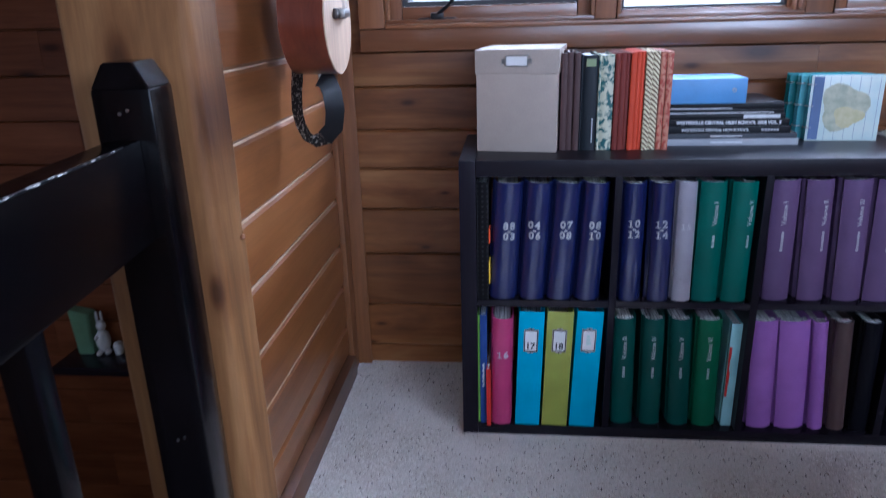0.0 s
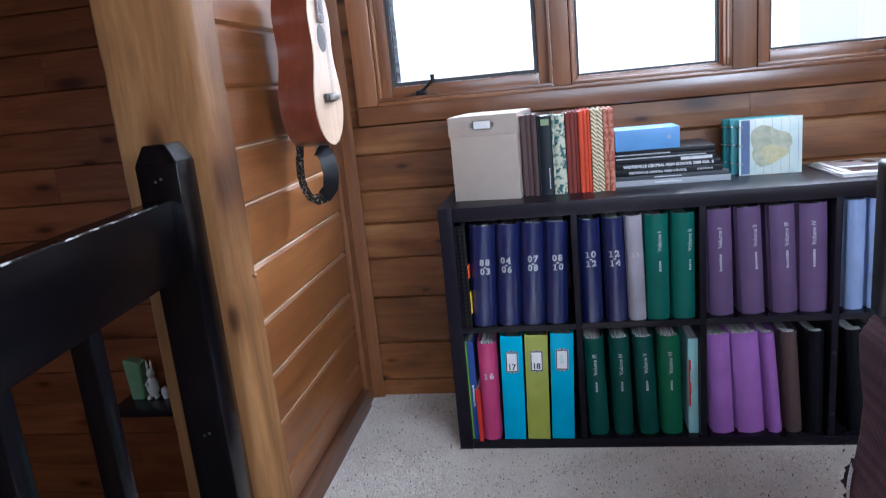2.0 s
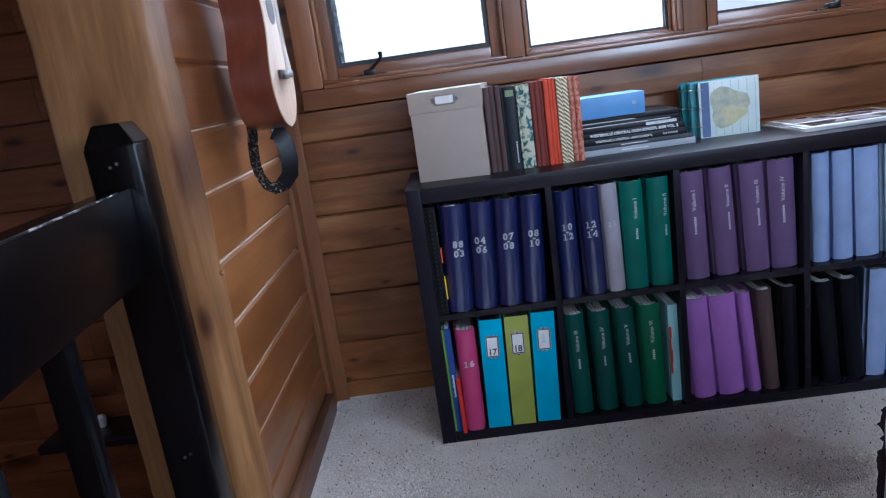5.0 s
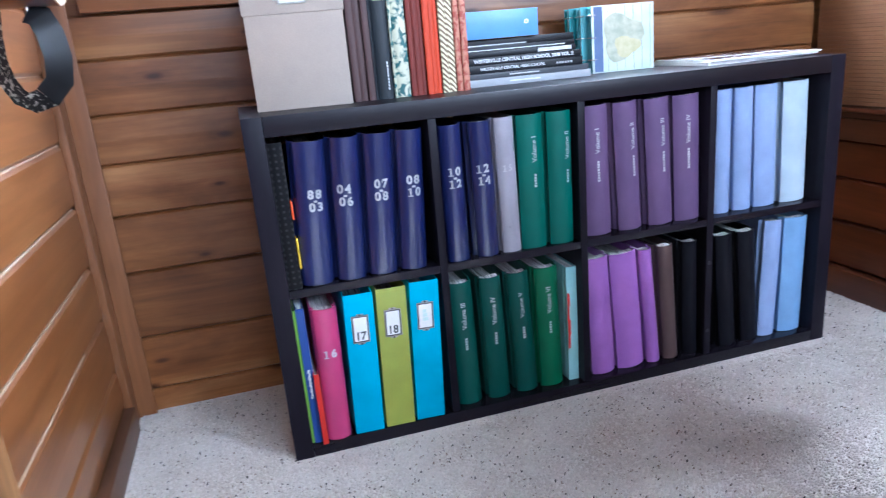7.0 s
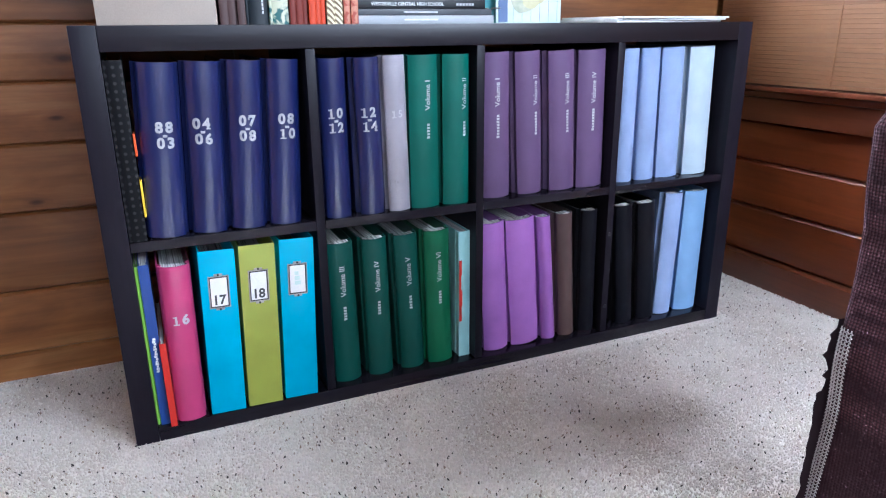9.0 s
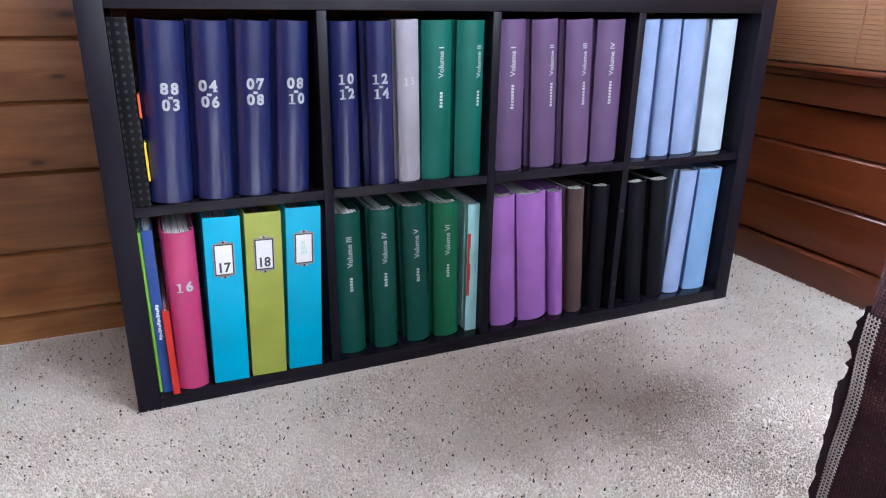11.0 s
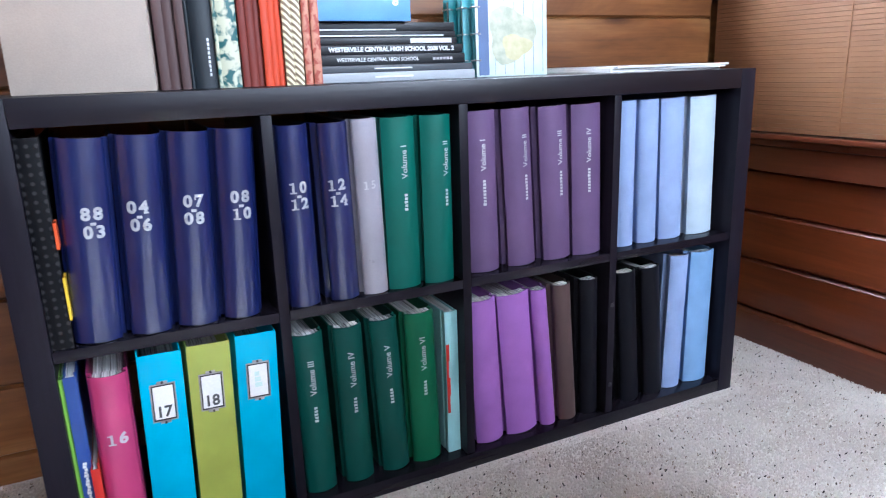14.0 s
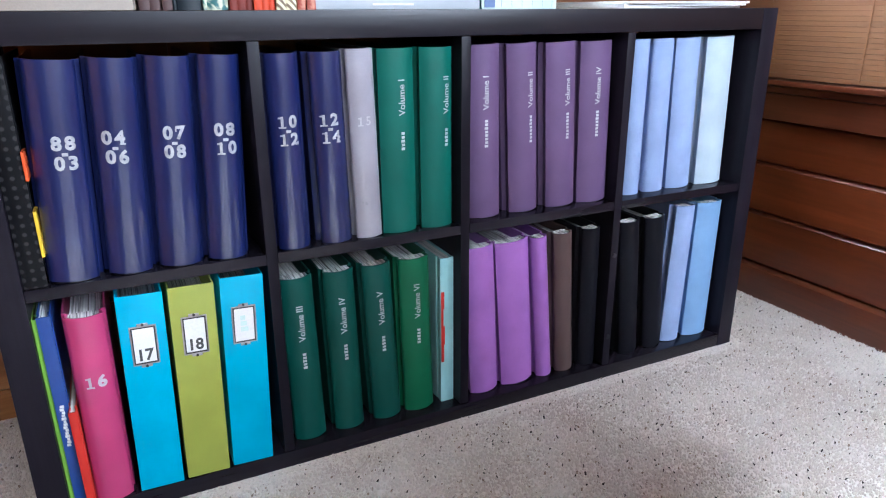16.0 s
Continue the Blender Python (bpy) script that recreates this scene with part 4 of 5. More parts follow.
def ring_album(x, y, w, h, d, material, label, front=False):
    t = thing("ring_album", pose(x, y, TZ, -1.5, 0, -3), label, "album", "small ring albums")
    part("front_board", boxed(0, w, 0, 0.0025, 0, h, 0.0008), MAP if front else material, t, "", 40)
    part("back_board", boxed(0, w, d - 0.0025, d, 0, h, 0.0008), material, t, "", 40)
    part("page_block", boxed(0.008, w - 0.004, 0.003, d - 0.003, 0.003, h - 0.005), PAPER, t, "page block")
    for zz in (0.035, 0.09, 0.145):
        bm = bmesh.new()
        n, r = 14, d / 2 + 0.004
        pts = [Vector((0.004 + 0.009 * math.cos(2 * math.pi * i / n), d / 2 + r * math.sin(2 * math.pi * i / n), zz)) for i in range(n)]
        for i in range(n):
            rod(bm, pts[i], pts[(i + 1) % n], 0.0016, 6)
        part("ring", bm, STEEL, t, "steel ring", 60)
    if front:
        part("margin_strip", boxed(0.006, 0.03, -0.0012, -0.0002, 0.003, h - 0.003), MAPBLUE, t, "slate blue strip")
        rng = random.Random(4)
        for nm, cx, cz, rx, rz, mtl, yy in (("land", 0.085, 0.088, 0.058, 0.058, LAND, 0.0008), ("field", 0.098, 0.062, 0.036, 0.026, FARM, 0.0014)):
            bm = bmesh.new()
            pts = []
            for i in range(26):
                g = 2 * math.pi * i / 26
                k = 1 + 0.16 * math.sin(3 * g + 1) + rng.uniform(-0.06, 0.06)
                pts.append((cx + rx * k * math.cos(g), cz + rz * k * math.sin(g)))
            f = bm.faces.new([bm.verts.new((px, -yy, pz)) for px, pz in pts])
            part(nm, bm, mtl, t, "printed map tint")
        bm = bmesh.new()
        for i in range(6):
            box(bm, 0.045 + i * 0.024, 0.0455 + i * 0.024, -0.0007, -0.0001, 0.004, h - 0.004)
        part("grid", bm, MAPBLUE, t, "faint grid lines")


ring_album(0.902, 0.228, 0.176, 0.168, 0.020, AQUA_PALE, "small ring album with a map-printed cover", True)
ring_album(0.888, 0.260, 0.178, 0.168, 0.026, AQUA_PALE, "small aqua ring album behind the map album")
ring_album(0.874, 0.298, 0.178, 0.168, 0.030, TEAL, "small teal ring album against the wall")


def magazine(x, y, z, turn, photo):
    t = thing("magazine", pose(x, y, z, 0, 0, turn), "glossy magazine with a dark cover photo lying flat" if photo else "white-edged magazine lying flat", "magazine", "stack of magazines")
    part("paper", boxed(-0.165, 0.165, -0.125, 0.125, 0, 0.0042), CARD, t)
    if photo:
        pic = pattern("magazine_photo_print", (0.03, 0.03, 0.04), (0.42, 0.36, 0.36), 14, rough=0.2)
        part("cover_photo", boxed(-0.15, 0.15, -0.108, 0.115, 0.0043, 0.0047), pic, t, "dark printed photo")
        part("cover_band", boxed(-0.15, 0.15, -0.02, -0.005, 0.0048, 0.0051), CARD, t, "white band")


magazine(1.296, 0.200, TZ, 2.0, False)
magazine(1.302, 0.192, TZ + 0.0045, -1.0, False)
magazine(1.308, 0.186, TZ + 0.009, 1.0, True)

# ---- hanging guitar on the partition ----
SPRUCE = wood("pale_spruce", (0.56, 0.39, 0.26), (0.64, 0.46, 0.32), (0.7, 0.52, 0.37), axis="Z", knots=False, rough=0.35, vary=0.02)
MAHOGANY = wood("red_mahogany", (0.085, 0.015, 0.006), (0.13, 0.025, 0.009), (0.175, 0.038, 0.014), axis="Z", knots=False, rough=0.22, coat=0.8, vary=0.02)
ROSEWOOD = paint("dark_rosewood", (0.04, 0.025, 0.02), 0.4)
FRETWOOD = paint("worn_fretboard", (0.17, 0.12, 0.11), 0.35)
STRAP = pattern("black_patterned_webbing", (0.006, 0.006, 0.008), (0.4, 0.38, 0.34), 120, rough=0.7, low=0.55, high=0.59)
STRAP_PLAIN = paint("black_leather_strap", (0.007, 0.007, 0.009), 0.4)


def guitar_outline(n=44, inset=0.0):
    key = [(0.0, 0.0), (0.008, 0.05), (0.035, 0.09), (0.075, 0.117), (0.115, 0.124), (0.165, 0.113), (0.225, 0.082), (0.27, 0.079), (0.32, 0.09), (0.365, 0.088), (0.40, 0.065), (0.415, 0.03), (0.418, 0.0)]
    zs, ws = np.array([k[0] for k in key]), np.array([k[1] for k in key])
    t = np.concatenate([[0], np.cumsum(np.hypot(np.diff(zs), np.diff(ws)))])
    u = np.linspace(0, t[-1], n)
    # smooth the polyline by averaging
    zz, ww = np.interp(u, t, zs), np.interp(u, t, ws)
    for _ in range(5):
        zz[1:-1], ww[1:-1] = (zz[:-2] + 2 * zz[1:-1] + zz[2:]) / 4, (ww[:-2] + 2 * ww[1:-1] + ww[2:]) / 4
    k = 1 - inset
    pts = [(-w * k, z) for z, w in zip(zz, ww)] + [(w * k, z) for z, w in zip(zz[::-1][1:-1], ww[::-1][1:-1])]
    return pts


def slab(pts, x0, x1):
    bm = bmesh.new()
    a = [bm.verts.new((x0, y, z)) for y, z in pts]
    c = [bm.verts.new((x1, y, z)) for y, z in pts]
    n = len(pts)
    for i in range(n):
        bm.faces.new((a[i], a[(i + 1) % n], c[(i + 1) % n], c[i]))
    bm.faces.new(a[::-1])
    bm.faces.new(c)
    return bm


def small_guitar():
    t = thing("small_guitar", pose(-0.25, -0.105, 1.012), "small guitar with pale spruce top and red mahogany sides", "guitar")
    pts = guitar_outline()
    part("body", slab(pts, -0.098, -0.003), MAHOGANY, t, "glossy red-brown sides", 60)
    part("soundboard", slab([(y * 0.995, z) for y, z in pts], -0.0025, 0.0), SPRUCE, t, "pale spruce top", 60)
    ring = bmesh.new()
    rod(ring, (-0.001, 0, 0.285), (0.0006, 0, 0.285), 0.036, 32)
    part("soundhole", ring, ROSEWOOD, t, "dark round soundhole")
    part("bridge", boxed(0.0002, 0.009, -0.045, 0.045, 0.118, 0.14, 0.003), ROSEWOOD, t, "dark bridge", 40)
    part("saddle", boxed(0.0092, 0.021, -0.024, 0.03, 0.120, 0.138, 0.002), STEEL, t, "pale saddle", 40)
    part("fretboard", boxed(0.0004, 0.007, -0.023, 0.023, 0.325, 0.745, 0.001), FRETWOOD, t, "dark fretboard")
    part("neck", boxed(-0.022, 0.0002, -0.022, 0.022, 0.4185, 0.745, 0.006), MAHOGANY, t, "", 40)
    part("headstock", boxed(-0.018, 0.0, -0.032, 0.032, 0.746, 0.89, 0.006), MAHOGANY, t, "", 40)
    for i in range(12):
        part("fret", boxed(0.0072, 0.0082, -0.0225, 0.0225, 0.345 + i * 0.033, 0.3465 + i * 0.033), STEEL, t, "metal fret")
    for k in range(6):
        bm = bmesh.new()
        y = -0.0175 + 0.007 * k
        rod(bm, (0.0165, y * 1.3, 0.13), (0.0095, y, 0.745), 0.0006, 6)
        part("string", bm, CARD if k > 2 else STEEL, t, "thin string")
    pin = bmesh.new()
    rod(pin, (-0.05, 0, 0.004), (-0.05, 0, -0.012), 0.005, 10, 0.007)
    part("strap_button", pin, STEEL, t, "steel strap button")
    path = [(-0.05, -0.006), (-0.034, -0.014), (-0.024, -0.04), (-0.020, -0.08), (-0.026, -0.118), (-0.05, -0.143), (-0.074, -0.150), (-0.092, -0.138), (-0.104, -0.112), (-0.109, -0.08), (-0.107, -0.04), (-0.101, 0.0), (-0.099, 0.04)]
    for nm, lo, hi, mtl, lab in (("strap", 0, 6, STRAP_PLAIN, "plain black strap end"), ("strap", 5, len(path), STRAP, "black patterned webbing strap")):
        bm = bmesh.new()
        rows = []
        for i, (x, z) in enumerate(path[lo:hi]):
            s = 0.021 if lo else 0.024
            p, q = path[max(0, lo + i - 1)], path[min(len(path) - 1, lo + i + 1)]
            d = Vector((q[0] - p[0], 0, q[1] - p[1])).normalized()
            side = Vector((-d.z, 0, d.x)) * (0.85 if lo else 0.8) + Vector((0, 0.8 if lo else 0.5, 0))
            c = Vector((x, -0.01, z))
            rows.append([bm.verts.new(c - side * s), bm.verts.new(c + side * s)])
        for r, q in zip(rows, rows[1:]):
            bm.faces.new((r[0], r[1], q[1], q[0]))
        bmesh.ops.solidify(bm, geom=bm.faces[:], thickness=0.0025)
        part(nm, bm, mtl, t, lab, 50)


small_guitar()


def guitar_hanger():
    t = thing("guitar_hanger", pose(-0.40, -0.105, 1.755), "black metal guitar hanger screwed to the partition", "wall hanger")
    part("plate", boxed(0.001, 0.012, -0.03, 0.03, -0.03, 0.06, 0.003), BLACK_METAL, t, "", 40)
    for s in (-1, 1):
        bm = bmesh.new()
        rod(bm, (0.012, s * 0.012, 0.0), (0.11, s * 0.026, 0.0), 0.005, 8)
        rod(bm, (0.11, s * 0.026, -0.004), (0.165, s * 0.026, 0.006), 0.006, 8)
        part("arm", bm, BLACK_METAL, t, "", 40)


guitar_hanger()


# ---- black railing round the stairwell ----
def railing():
    t = thing("stair_railing", pose(-0.437, -0.660, 0.0, 0, 0, 5.8), "black stained wooden stair railing with chamfered newel post", "railing")
    s = 0.0435
    ring = [(-s, -s), (s, -s), (s, s), (-s, s)]
    part("newel_post", boxed(-s, s, -s, s, -0.19, 1.045, 0.004), BLACK_STAIN, t, "", 40)
    bm = bmesh.new()
    lo = [bm.verts.new((x * 0.985, y * 0.985, 1.0445)) for x, y in ring]
    hi = [bm.verts.new((x * 0.52, y * 0.9, 1.082)) for x, y in ring]
    for i in range(4):
        bm.faces.new((lo[i], lo[(i + 1) % 4], hi[(i + 1) % 4], hi[i]))
    bm.faces.new(lo[::-1])
    bm.faces.new(hi)
    bmesh.ops.bevel(bm, geom=bm.edges[:], offset=0.002, segments=2, affect="EDGES")
    part("newel_cap", bm, BLACK_STAIN, t, "", 40)
    rail = part("top_rail", boxed(-0.03, 0.019, -2.2, -s - 0.001, 0.816, 0.972, 0.006), BLACK_RAIL, t, "broad black top rail", 40)
    # window glints on the rail's near top edge, coloured in as pale flecks
    part("painted_glints", boxed(0.0155, 0.0195, -2.19, -s - 0.06, 0.9690, 0.9722, 0.001, 1), RAIL_GLINT, rail, "pale window glints painted along the edge", 40)
    part("bottom_rail", boxed(-0.022, 0.014, -2.2, -s - 0.001, 0.05, 0.12, 0.004), BLACK_RAIL, t, "", 40)
    for i in range(9):
        y = -0.378 - 0.22 * i
        part("baluster", boxed(-0.022, 0.014, y - 0.019, y + 0.019, 0.121, 0.815, 0.004), BLACK_STAIN, t, "", 40)
    for z in (1.012, 0.455):
        bm = bmesh.new()
        for dx in (-0.006, 0.006):
            rod(bm, (dx, -s + 0.001, z + dx * 0.4), (dx, -s - 0.0012, z + dx * 0.4), 0.0028, 8)
        part("screw", bm, STEEL, t, "bright screw heads")


BLACK_RAIL = wood("black_stained_rail_wood", (0.002, 0.0018, 0.0022), (0.003, 0.0027, 0.0035), (0.005, 0.0042, 0.0055), axis="Y", knots=False, rough=0.2, coat=0.0, spec=0.12)
# black broken by pale flecks that stand in for reflected window light
RAIL_GLINT = pattern("black_paint_with_glints", (0.003, 0.003, 0.004), (0.55, 0.53, 0.52), 70, rough=0.3, low=0.55, high=0.58)
railing()


# ---- ledge with ornaments beyond the stairwell ----
LEDGE_Z = 0.058
tagged(part("wall_ledge", boxed(-1.385, -0.66, 0.22, 0.395, LEDGE_Z - 0.03, LEDGE_Z, 0.003), BLACKBROWN, None, "", 40), "narrow dark wooden ledge on the stairwell wall", "shelf")
GLAZE = paint("soft_green_glaze", (0.16, 0.3, 0.16), 0.35, 0.15, 20, coat=0.3)
CHINA = paint("white_china", (0.72, 0.7, 0.66), 0.3, 0.05, 30, coat=0.3)
bm = bmesh.new()
pts = [(-0.035, 0.0), (0.035, 0.0), (0.045, 0.15), (-0.05, 0.165)]
a = [bm.verts.new((x * 0.75, 0.0, z)) for x, z in pts]
c = [bm.verts.new((x * 0.75, 0.05, z)) for x, z in pts]
for i in range(4):
    bm.faces.new((a[i], a[(i + 1) % 4], c[(i + 1) % 4], c[i]))
bm.faces.new(a[::-1])
bm.faces.new(c)
bmesh.ops.bevel(bm, geom=bm.edges[:], offset=0.004, segments=2, affect="EDGES")
ob = part("green_book", bm, GLAZE, None, "", 40)
ob.matrix_world = pose(-1.318, 0.31, LEDGE_Z + 0.0005)
tagged(ob, "soft green slab-shaped ornament on the ledge", "ornament")


def ball(bm, c, r, n=10):
    bmesh.ops.create_uvsphere(bm, u_segments=n + 4, v_segments=n, radius=1.0, matrix=Matrix.Translation(c) @ Matrix.Diagonal((*r, 1)))


bm = bmesh.new()
ball(bm, (0, 0, 0.038), (0.021, 0.02, 0.038))
ball(bm, (0.002, -0.004, 0.088), (0.014, 0.015, 0.017))
ball(bm, (-0.006, 0, 0.115), (0.0042, 0.005, 0.02))
ball(bm, (0.007, 0, 0.115), (0.0042, 0.005, 0.02))
ball(bm, (-0.014, -0.014, 0.055), (0.006, 0.012, 0.007))
ball(bm, (0.012, -0.016, 0.006), (0.009, 0.018, 0.007))
ball(bm, (-0.012, -0.016, 0.006), (0.009, 0.018, 0.007))
ob = part("rabbit_figurine", bm, CHINA, None, "", 60)
ob.matrix_world = pose(-1.262, 0.335, LEDGE_Z + 0.0005, 0, 0, 20) @ Matrix.Scale(1.14, 4)
tagged(ob, "small white china rabbit figurine on the ledge", "figurine")
bm = bmesh.new()
rod(bm, (0, 0, 0), (0, 0, 0.03), 0.012, 16, 0.017)
ball(bm, (0, 0, 0.034), (0.016, 0.016, 0.012))
ob = part("china_pot", bm, CHINA, None, "", 60)
ob.matrix_world = pose(-1.205, 0.325, LEDGE_Z + 0.0005)
tagged(ob, "tiny white china pot beside the rabbit", "ornament")

# ---- covered armchair at the edge of the room ----
def ribbed_fabric():
    m, nodes, links, b = nodes_of("maroon_ribbed_fabric")
    vec = coords(nodes, links, (1, 1, 1), False)
    w = nodes.new("ShaderNodeTexVoronoi")
    w.inputs["Scale"].default_value = 250
    w.inputs["Randomness"].default_value = 0.15
    links.new(vec, w.inputs["Vector"])
    r = ramp(nodes, [(0.15, (0.11, 0.042, 0.052)), (0.55, (0.028, 0.008, 0.013))])
    links.new(w.outputs["Distance"], r.inputs["Fac"])
    n = noise_tex(nodes, links, vec, 9, 4)
    nr = ramp(nodes, [(0.3, (0.75, 0.7, 0.7)), (0.7, (1, 1, 1))])
    links.new(n, nr.inputs["Fac"])
    links.new(mix_color(nodes, links, "MULTIPLY", 1.0, r.outputs["Color"], nr.outputs["Color"]), b.inputs["Base Color"])
    b.inputs["Roughness"].default_value = 0.9
    b.inputs["Specular IOR Level"].default_value = 0.2
    bump(nodes, links, b, w.outputs["Distance"], 0.6, 0.003)
    return m


MAROON = ribbed_fabric()
FRINGE = paint("dark_maroon_fringe", (0.03, 0.012, 0.018), 0.95)
NET = paint("off_white_netting", (0.46, 0.41, 0.4), 0.8)


def chair_left(z):
    """The outline of the cover's near corner: x at height z."""
    sway = 0.014 * math.exp(-((z - 0.53) / 0.075) ** 2) - 0.006 * math.exp(-((z - 0.38) / 0.05) ** 2)
    return 0.821 + 0.006 * z + sway


def armchair():
    t = thing("covered_armchair", pose(0, 0, 0.014), "armchair under a maroon ribbed cover with netting and frayed edge", "armchair")
    bm = bmesh.new()
    zs = [0.0, 0.06, 0.12, 0.18, 0.24, 0.30, 0.36, 0.42, 0.48, 0.54, 0.60, 0.66, 0.70, 0.725, 0.74, 0.745]
    rows = []
    for z in zs:
        ins = 0.0 if z < 0.66 else 0.06 * ((z - 0.66) / 0.085) ** 2
        x0, x1, y0, y1, r = chair_left(z) + ins, 1.22 - ins, -1.15 + ins, -0.795 - ins + 0.006 * math.sin(z * 13), 0.018
        row = []
        for cx, cy, a0 in ((x1 - r, y1 - r, 0), (x0 + r, y1 - r, 90), (x0 + r, y0 + r, 180), (x1 - r, y0 + r, 270)):
            for k in range(5):
                g = radians(a0 + 22.5 * k)
                row.append(bm.verts.new((cx + r * math.cos(g), cy + r * math.sin(g), z)))
        rows.append(row)
    n = len(rows[0])
    for a, c in zip(rows, rows[1:]):
        for i in range(n):
            bm.faces.new((a[i], a[(i + 1) % n], c[(i + 1) % n], c[i]))
    bm.faces.new(rows[-1])
    bm.faces.new(rows[0][::-1])
    part("cover", bm, MAROON, t, "maroon ribbed fabric cover", 50)
    # netting strip down the far corner, woven of thin cords
    bm = bmesh.new()
    def on(u, z):
        y = -0.8 - u + 0.006 * math.sin(z * 13)
        q = max(0.0, min(0.0175, y + 0.813 - 0.006 * math.sin(z * 13)))
        return Vector((chair_left(z) - 0.0035 + 0.018 - math.sqrt(0.018 ** 2 - q * q), y, z))
    step = 0.005
    for i in range(81):
        z = 0.02 + i * step
        for k in range(4):
            u = k * step
            rod(bm, on(u, z), on(u + step / 2, z + step / 2), 0.0008, 4)
            rod(bm, on(u + step / 2, z + step / 2), on(u + step, z), 0.0008, 4)
            rod(bm, on(u + step / 2, z + step / 2), on(u + step / 2, z + step), 0.0008, 4)
    tagged(part("netting", bm, NET, t, "off-white netting strip"), kind="stuff")
    rng = random.Random(7)
    bm = bmesh.new()
    prev = None
    for i in range(64):
        z = 0.004 + i * 0.0068
        w = (0.011 if z < 0.335 else 0.001 + 0.006 * (i % 4 == 0)) + 0.005 * noise.noise((i * 0.22, 0, 3)) + rng.uniform(-0.0015, 0.0015)
        x = chair_left(z)
        row = [bm.verts.new((x + 0.012, -0.806, z)), bm.verts.new((x - w, -0.8 + w * 0.25, z + rng.uniform(-0.002, 0.002)))]
        if prev:
            bm.faces.new((prev[0], prev[1], row[1], row[0]))
        prev = row
    bmesh.ops.solidify(bm, geom=bm.faces[:], thickness=0.002)
    part("frayed_edge", bm, FRINGE, t, "dark frayed edge")
    part("backrest", boxed(0.827, 1.18, -0.872, -0.832, 0.71, 0.957, 0.01, 3), STRAP_PLAIN, t, "black leather backrest above the cover", 40)
    bm = bmesh.new()
    rod(bm, (0.838, -0.870, 0.836), (0.838, -0.876, 0.836), 0.0045, 10)
    part("stud", bm, STEEL, t, "bright steel stud")


armchair()

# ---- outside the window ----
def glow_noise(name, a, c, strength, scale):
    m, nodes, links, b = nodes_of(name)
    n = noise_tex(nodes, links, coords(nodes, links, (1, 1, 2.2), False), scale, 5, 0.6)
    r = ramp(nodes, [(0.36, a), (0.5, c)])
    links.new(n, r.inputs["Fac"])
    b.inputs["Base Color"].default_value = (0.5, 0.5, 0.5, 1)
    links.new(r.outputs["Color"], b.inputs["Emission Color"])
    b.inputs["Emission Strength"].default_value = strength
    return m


# flat sheet whose emission replaces overexposed daylight beyond the panes
structure("backdrop", boxed(-9, 12, 7.5, 7.6, -3, 7), glow_noise("glowing_garden_backdrop", (0.8, 0.77, 0.75), (1.0, 0.98, 0.96), 1.7, 3.0), "glowing backdrop sheet for the blown-out bright garden outside", "backdrop")
# house boards emit too, so daylight on them is built into the material
GLOWING_SIDING = glow_noise("glowing_white_siding", (0.93, 0.92, 0.94), (1.0, 0.98, 1.0), 0.86, 3.0)
house = thing("neighbour_house", pose(0, 0, 0), "pale house with horizontal siding outside the window", "house")
part("corner_board", boxed(2.05, 2.42, 3.2, 3.5, -1.5, 5), GLOWING_SIDING, house)
part("downpipe", boxed(2.425, 2.47, 3.22, 3.3, -1.5, 5, 0.01), GLOWING_SIDING, house)
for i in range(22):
    part("siding_board", boxed(2.48, 5.5, 3.3 + 0.0, 3.34, -1.5 + i * 0.3, -1.5 + i * 0.3 + 0.285, 0.004), GLOWING_SIDING, house)

# ---- woven shade on the east wall ----
shade = thing("woven_shade", pose(0, 0, 0), "closed honey-coloured woven wood shade above the sill", "window shade")
bm = bmesh.new()
for i in range(118):
    z = 0.618 + i * 0.0118
    x = 1.772 + 0.0004 * math.sin(i * 1.9)
    box(bm, x, x + 0.005, -1.5, 0.385, z, z + 0.0115, 0.0006, 1)
tagged(part("slats", bm, SHADE, shade, "thin horizontal wooden slats"), kind="stuff")
for y in (-0.02, -0.55, -1.2):
    part("cord", boxed(1.7702, 1.7714, y - 0.0015, y + 0.0015, 0.618, 2.0), SHADE, shade, "thin vertical cord")
part("headrail", boxed(1.765, 1.812, -1.51, 0.39, 2.011, 2.06, 0.004), TRIM_Y, shade, "", 40)

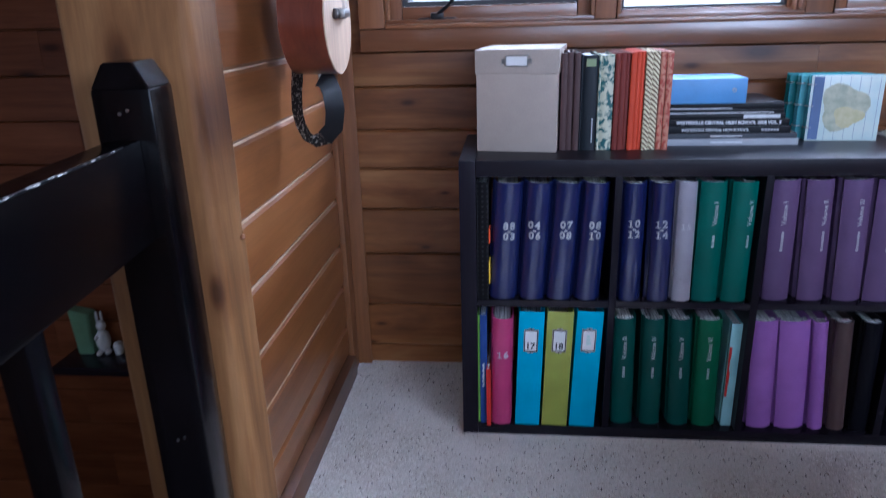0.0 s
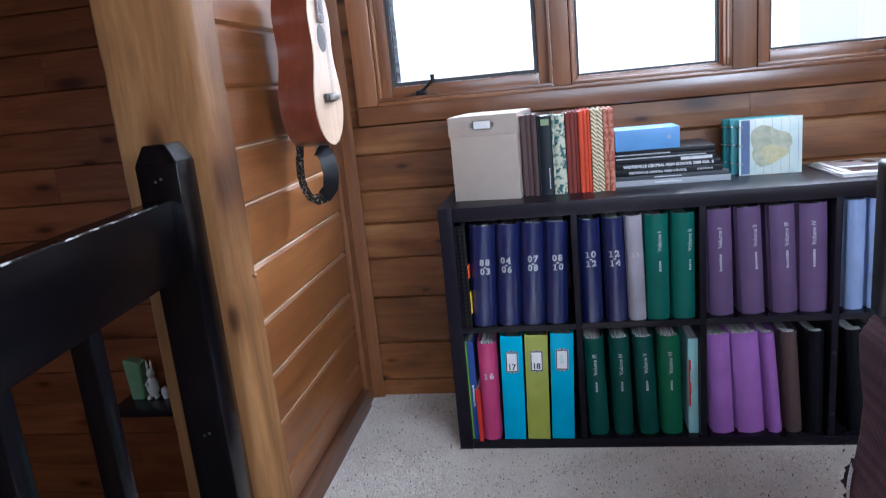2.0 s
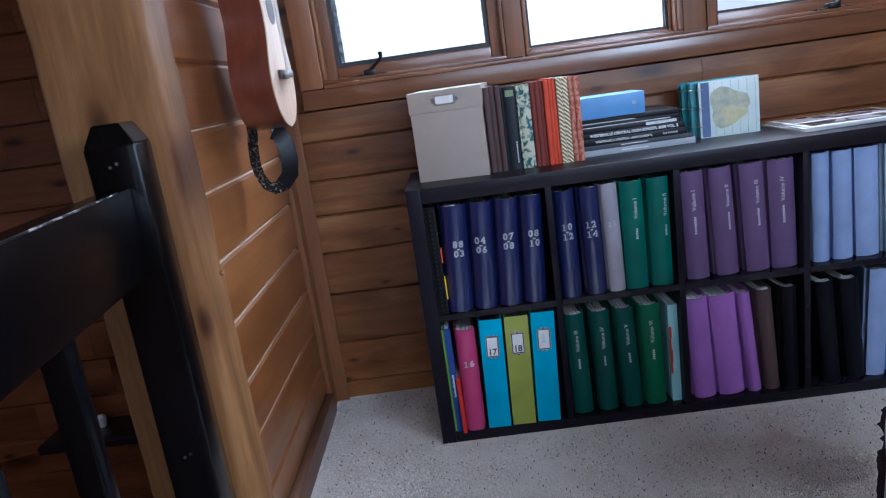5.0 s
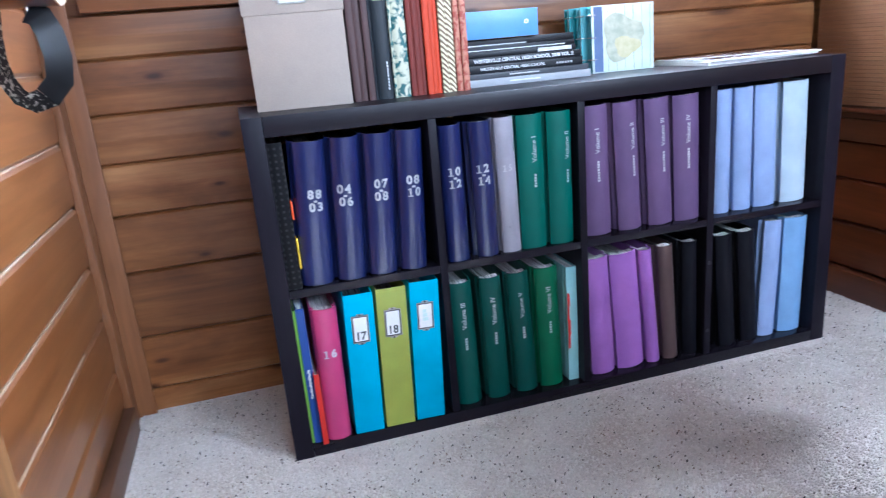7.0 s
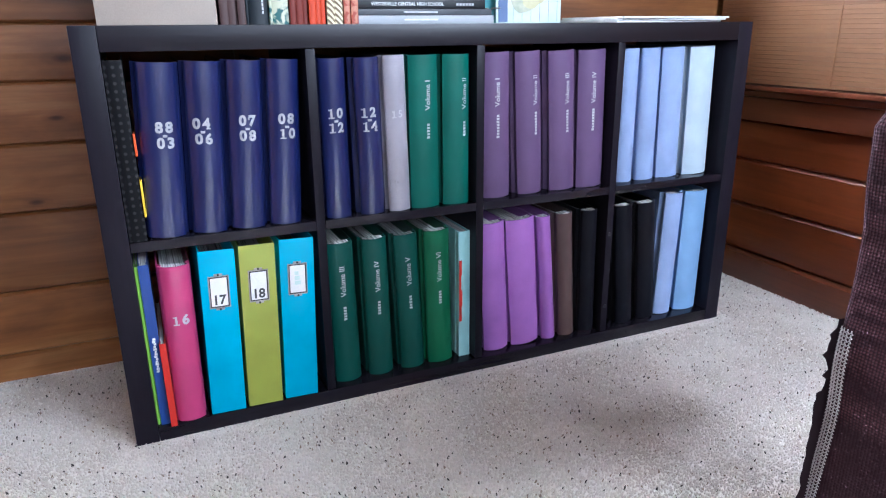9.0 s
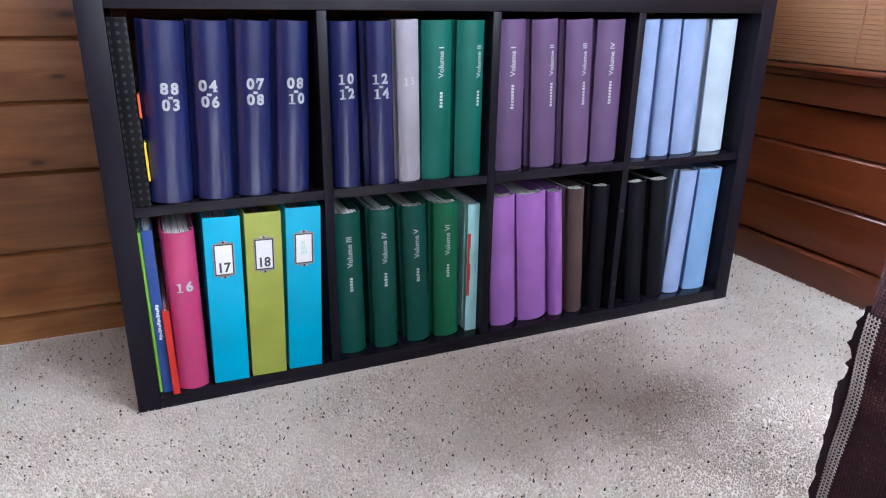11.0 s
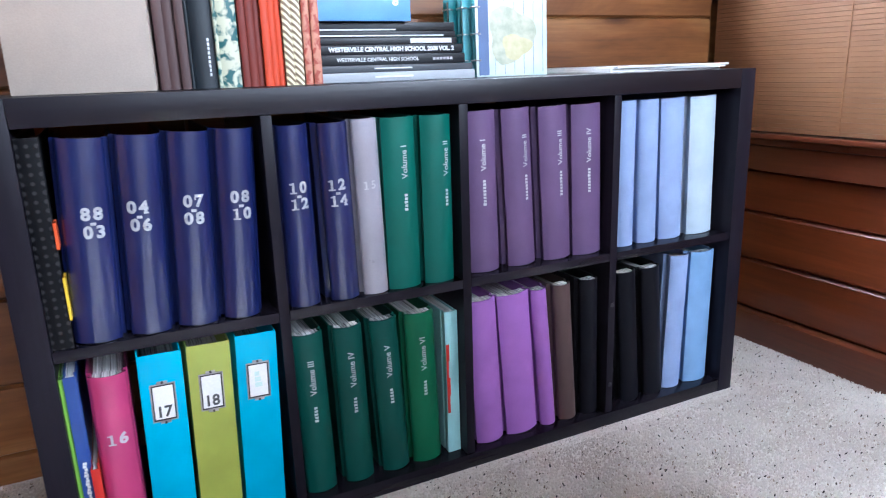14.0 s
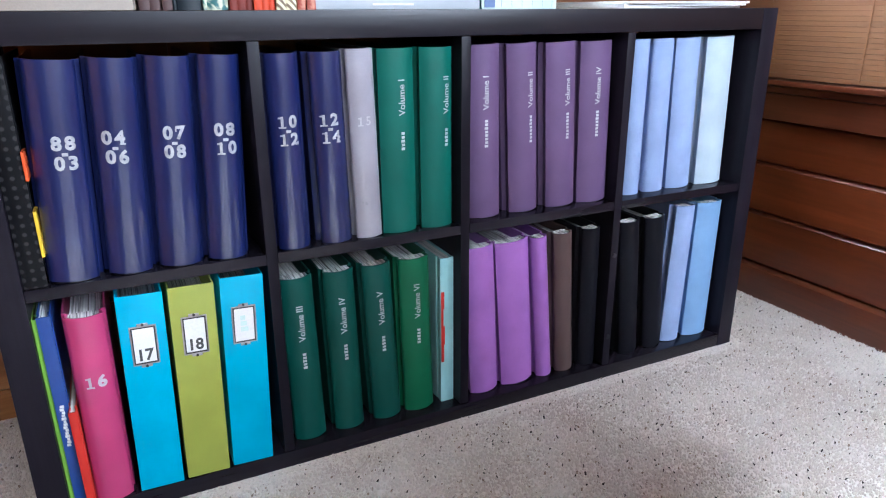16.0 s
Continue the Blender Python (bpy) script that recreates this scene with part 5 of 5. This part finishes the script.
# ---- carpet pile ----
def pile():
    rng = np.random.default_rng(5)
    parts = ((-0.372, 1.775, -1.15, 0.40, 215000, 1.0, 0), (-0.37, 1.775, YF + 0.02, -1.15, 80000, 1.75, 0), (-0.36, 1.77, -1.3, 0.39, 2300, 1.0, 1), (-0.36, 1.77, -1.3, 0.39, 1500, 1.1, 2))
    V, F, M = [], [], []
    for x0, x1, y0, y1, n, k, slot in parts:
        p = np.stack([rng.uniform(x0, x1, n), rng.uniform(y0, y1, n)], 1)
        inside = (p[:, 0] > 0.004) & (p[:, 0] < 1.486) & (p[:, 1] > 0.001) & (p[:, 1] < 0.38)
        p = p[~inside]
        n = len(p)
        ang = rng.uniform(0, 2 * np.pi, n)
        h = rng.uniform(0.0108, 0.0126, n) + 0.003 * (rng.random(n) < 0.015) + 0.0008 * (slot > 0)
        w = rng.uniform(0.0017, 0.0029, n) * k
        lean = rng.uniform(0.001, 0.007, n) + 0.004 * (slot > 0)
        lay = np.sin(p[:, 0] * 9.0 + 2.1 * np.sin(p[:, 1] * 6.0)) + np.sin(p[:, 1] * 13.0 + 1.7 * np.sin(p[:, 0] * 11.0 + 1.0)) + 0.6 * np.sin(p[:, 0] * 31.0 + p[:, 1] * 23.0)
        la = 1.6 * lay + rng.normal(0, 0.9, n)
        near = (p[:, 0] > -0.03) & (p[:, 0] < 1.52) & (p[:, 1] > -0.03)
        h = np.where(near, h - 0.003, h)
        ux, uy = np.cos(ang) * w, np.sin(ang) * w
        tip = np.stack([p[:, 0] + np.cos(la) * lean, p[:, 1] + np.sin(la) * lean, h], 1)
        base = [np.stack([p[:, 0] + ux * math.cos(g) - uy * math.sin(g), p[:, 1] + ux * math.sin(g) + uy * math.cos(g), np.full(n, -0.004)], 1) for g in (0, 2.094, 4.189)]
        midl = [b * [0.25, 0.25, 0] + tip * [0.75, 0.75, 0.86] + (b - np.stack([p[:, 0], p[:, 1], np.full(n, -0.004)], 1)) * [0.55, 0.55, 0] for b in base]
        block = np.stack(base + midl + [tip], 1).reshape(-1, 3)
        o = sum(len(v) for v in V)
        idx = o + np.arange(n)[:, None] * 7
        for a, c in ((0, 1), (1, 2), (2, 0)):
            F.append(np.stack([idx[:, 0] + a, idx[:, 0] + c, idx[:, 0] + 3 + c], 1))
            F.append(np.stack([idx[:, 0] + a, idx[:, 0] + 3 + c, idx[:, 0] + 3 + a], 1))
            F.append(np.stack([idx[:, 0] + 3 + a, idx[:, 0] + 3 + c, idx[:, 0] + 6], 1))
        V.append(block)
        M.append(np.full(n * 9, slot, dtype=np.int32))
    v, f = np.concatenate(V), np.concatenate(F)
    me = bpy.data.meshes.new("carpet_pile")
    me.vertices.add(len(v))
    me.vertices.foreach_set("co", v.ravel().astype(np.float32))
    me.loops.add(len(f) * 3)
    me.loops.foreach_set("vertex_index", f.ravel().astype(np.int32))
    me.polygons.add(len(f))
    me.polygons.foreach_set("loop_start", np.arange(0, len(f) * 3, 3, dtype=np.int32))
    me.polygons.foreach_set("use_smooth", np.ones(len(f), dtype=bool))
    for mtl in (PILE, FLECK, TAN_FLECK):
        me.materials.append(mtl)
    me.polygons.foreach_set("material_index", np.concatenate(M))
    me.update(calc_edges=True)
    me.validate()
    return tagged(new("carpet_pile", me), "short shaggy carpet tufts, beige with dark flecks", "carpet", "", "stuff")


pile()

# ---- planks of the walls ----
LOWROWS = [0.0, 0.07, 0.22, 0.40, 0.55, 0.68, 0.80, 0.93, 1.032]
plank_rows(wall_north, LOWROWS, -0.398, 1.775, pose(0, YB + 0.012, 0), 0.012, PLANK, 3, True, 0.005)
UPROWS = [1.034 + 0.135 * i for i in range(11)]
plank_rows(wall_north, UPROWS, 1.685, 1.79, pose(0, YB + 0.012, 0), 0.012, PLANK, 4)
plank_rows(wall_north, [2.1, 2.24, 2.39], -0.398, 1.68, pose(0, YB + 0.012, 0), 0.012, PLANK, 5)
STAIRROWS = [-1.4 + 0.14 * i for i in range(28)]
plank_rows(wall_north, STAIRROWS, -2.1, -0.605, pose(0, YB + 0.012, 0), 0.012, PLANK_STAIR, 6, True, 0.004)
WESTROWS = [0.075, 0.18, 0.32, 0.457, 0.605, 0.751, 0.905, 1.043, 1.187, 1.332, 1.475, 1.62, 1.76, 1.9, 2.05, 2.2, 2.39]
plank_rows(wall_west, WESTROWS, -0.428, 0.32, pose(XL - 0.012, 0, 0, 0, 0, 90), 0.013, PLANK_WEST, 7, False)
EASTROWS = [0.096, 0.245, 0.385, 0.507]
plank_rows(wall_east, EASTROWS, -0.395, 1.58, pose(XR + 0.012, 0, 0, 0, 0, -90), 0.012, PLANK_RED, 8, False, 0.007)


# bare tongues showing where the partition's boards have shrunk apart, wider towards the post
def tongue(z, wide, narrow, y0, y1):
    bm = bmesh.new()
    a = [bm.verts.new(p) for p in ((XL - 0.0125, y0, z - wide / 2), (XL - 0.0015, y0, z - wide / 2), (XL - 0.0030, y0, z + wide / 2), (XL - 0.0125, y0, z + wide / 2))]
    c = [bm.verts.new(p) for p in ((XL - 0.0125, y1, z - narrow / 2), (XL - 0.0015, y1, z - narrow / 2), (XL - 0.0030, y1, z + narrow / 2), (XL - 0.0125, y1, z + narrow / 2))]
    for k in range(4):
        bm.faces.new((a[k], a[(k + 1) % 4], c[(k + 1) % 4], c[k]))
    bm.faces.new(a[::-1])
    bm.faces.new(c)
    part("tongue", bm, TONGUE, wall_west, "bare pale pine tongue")


for z, wide, narrow, y1 in ((0.32, 0.003, 0.001, 0.1), (0.457, 0.004, 0.001, 0.25), (0.605, 0.005, 0.0015, 0.3), (0.751, 0.0055, 0.0015, 0.31), (0.905, 0.005, 0.0015, 0.31), (1.043, 0.004, 0.001, 0.2)):
    tongue(z, wide, narrow, -0.425, y1)
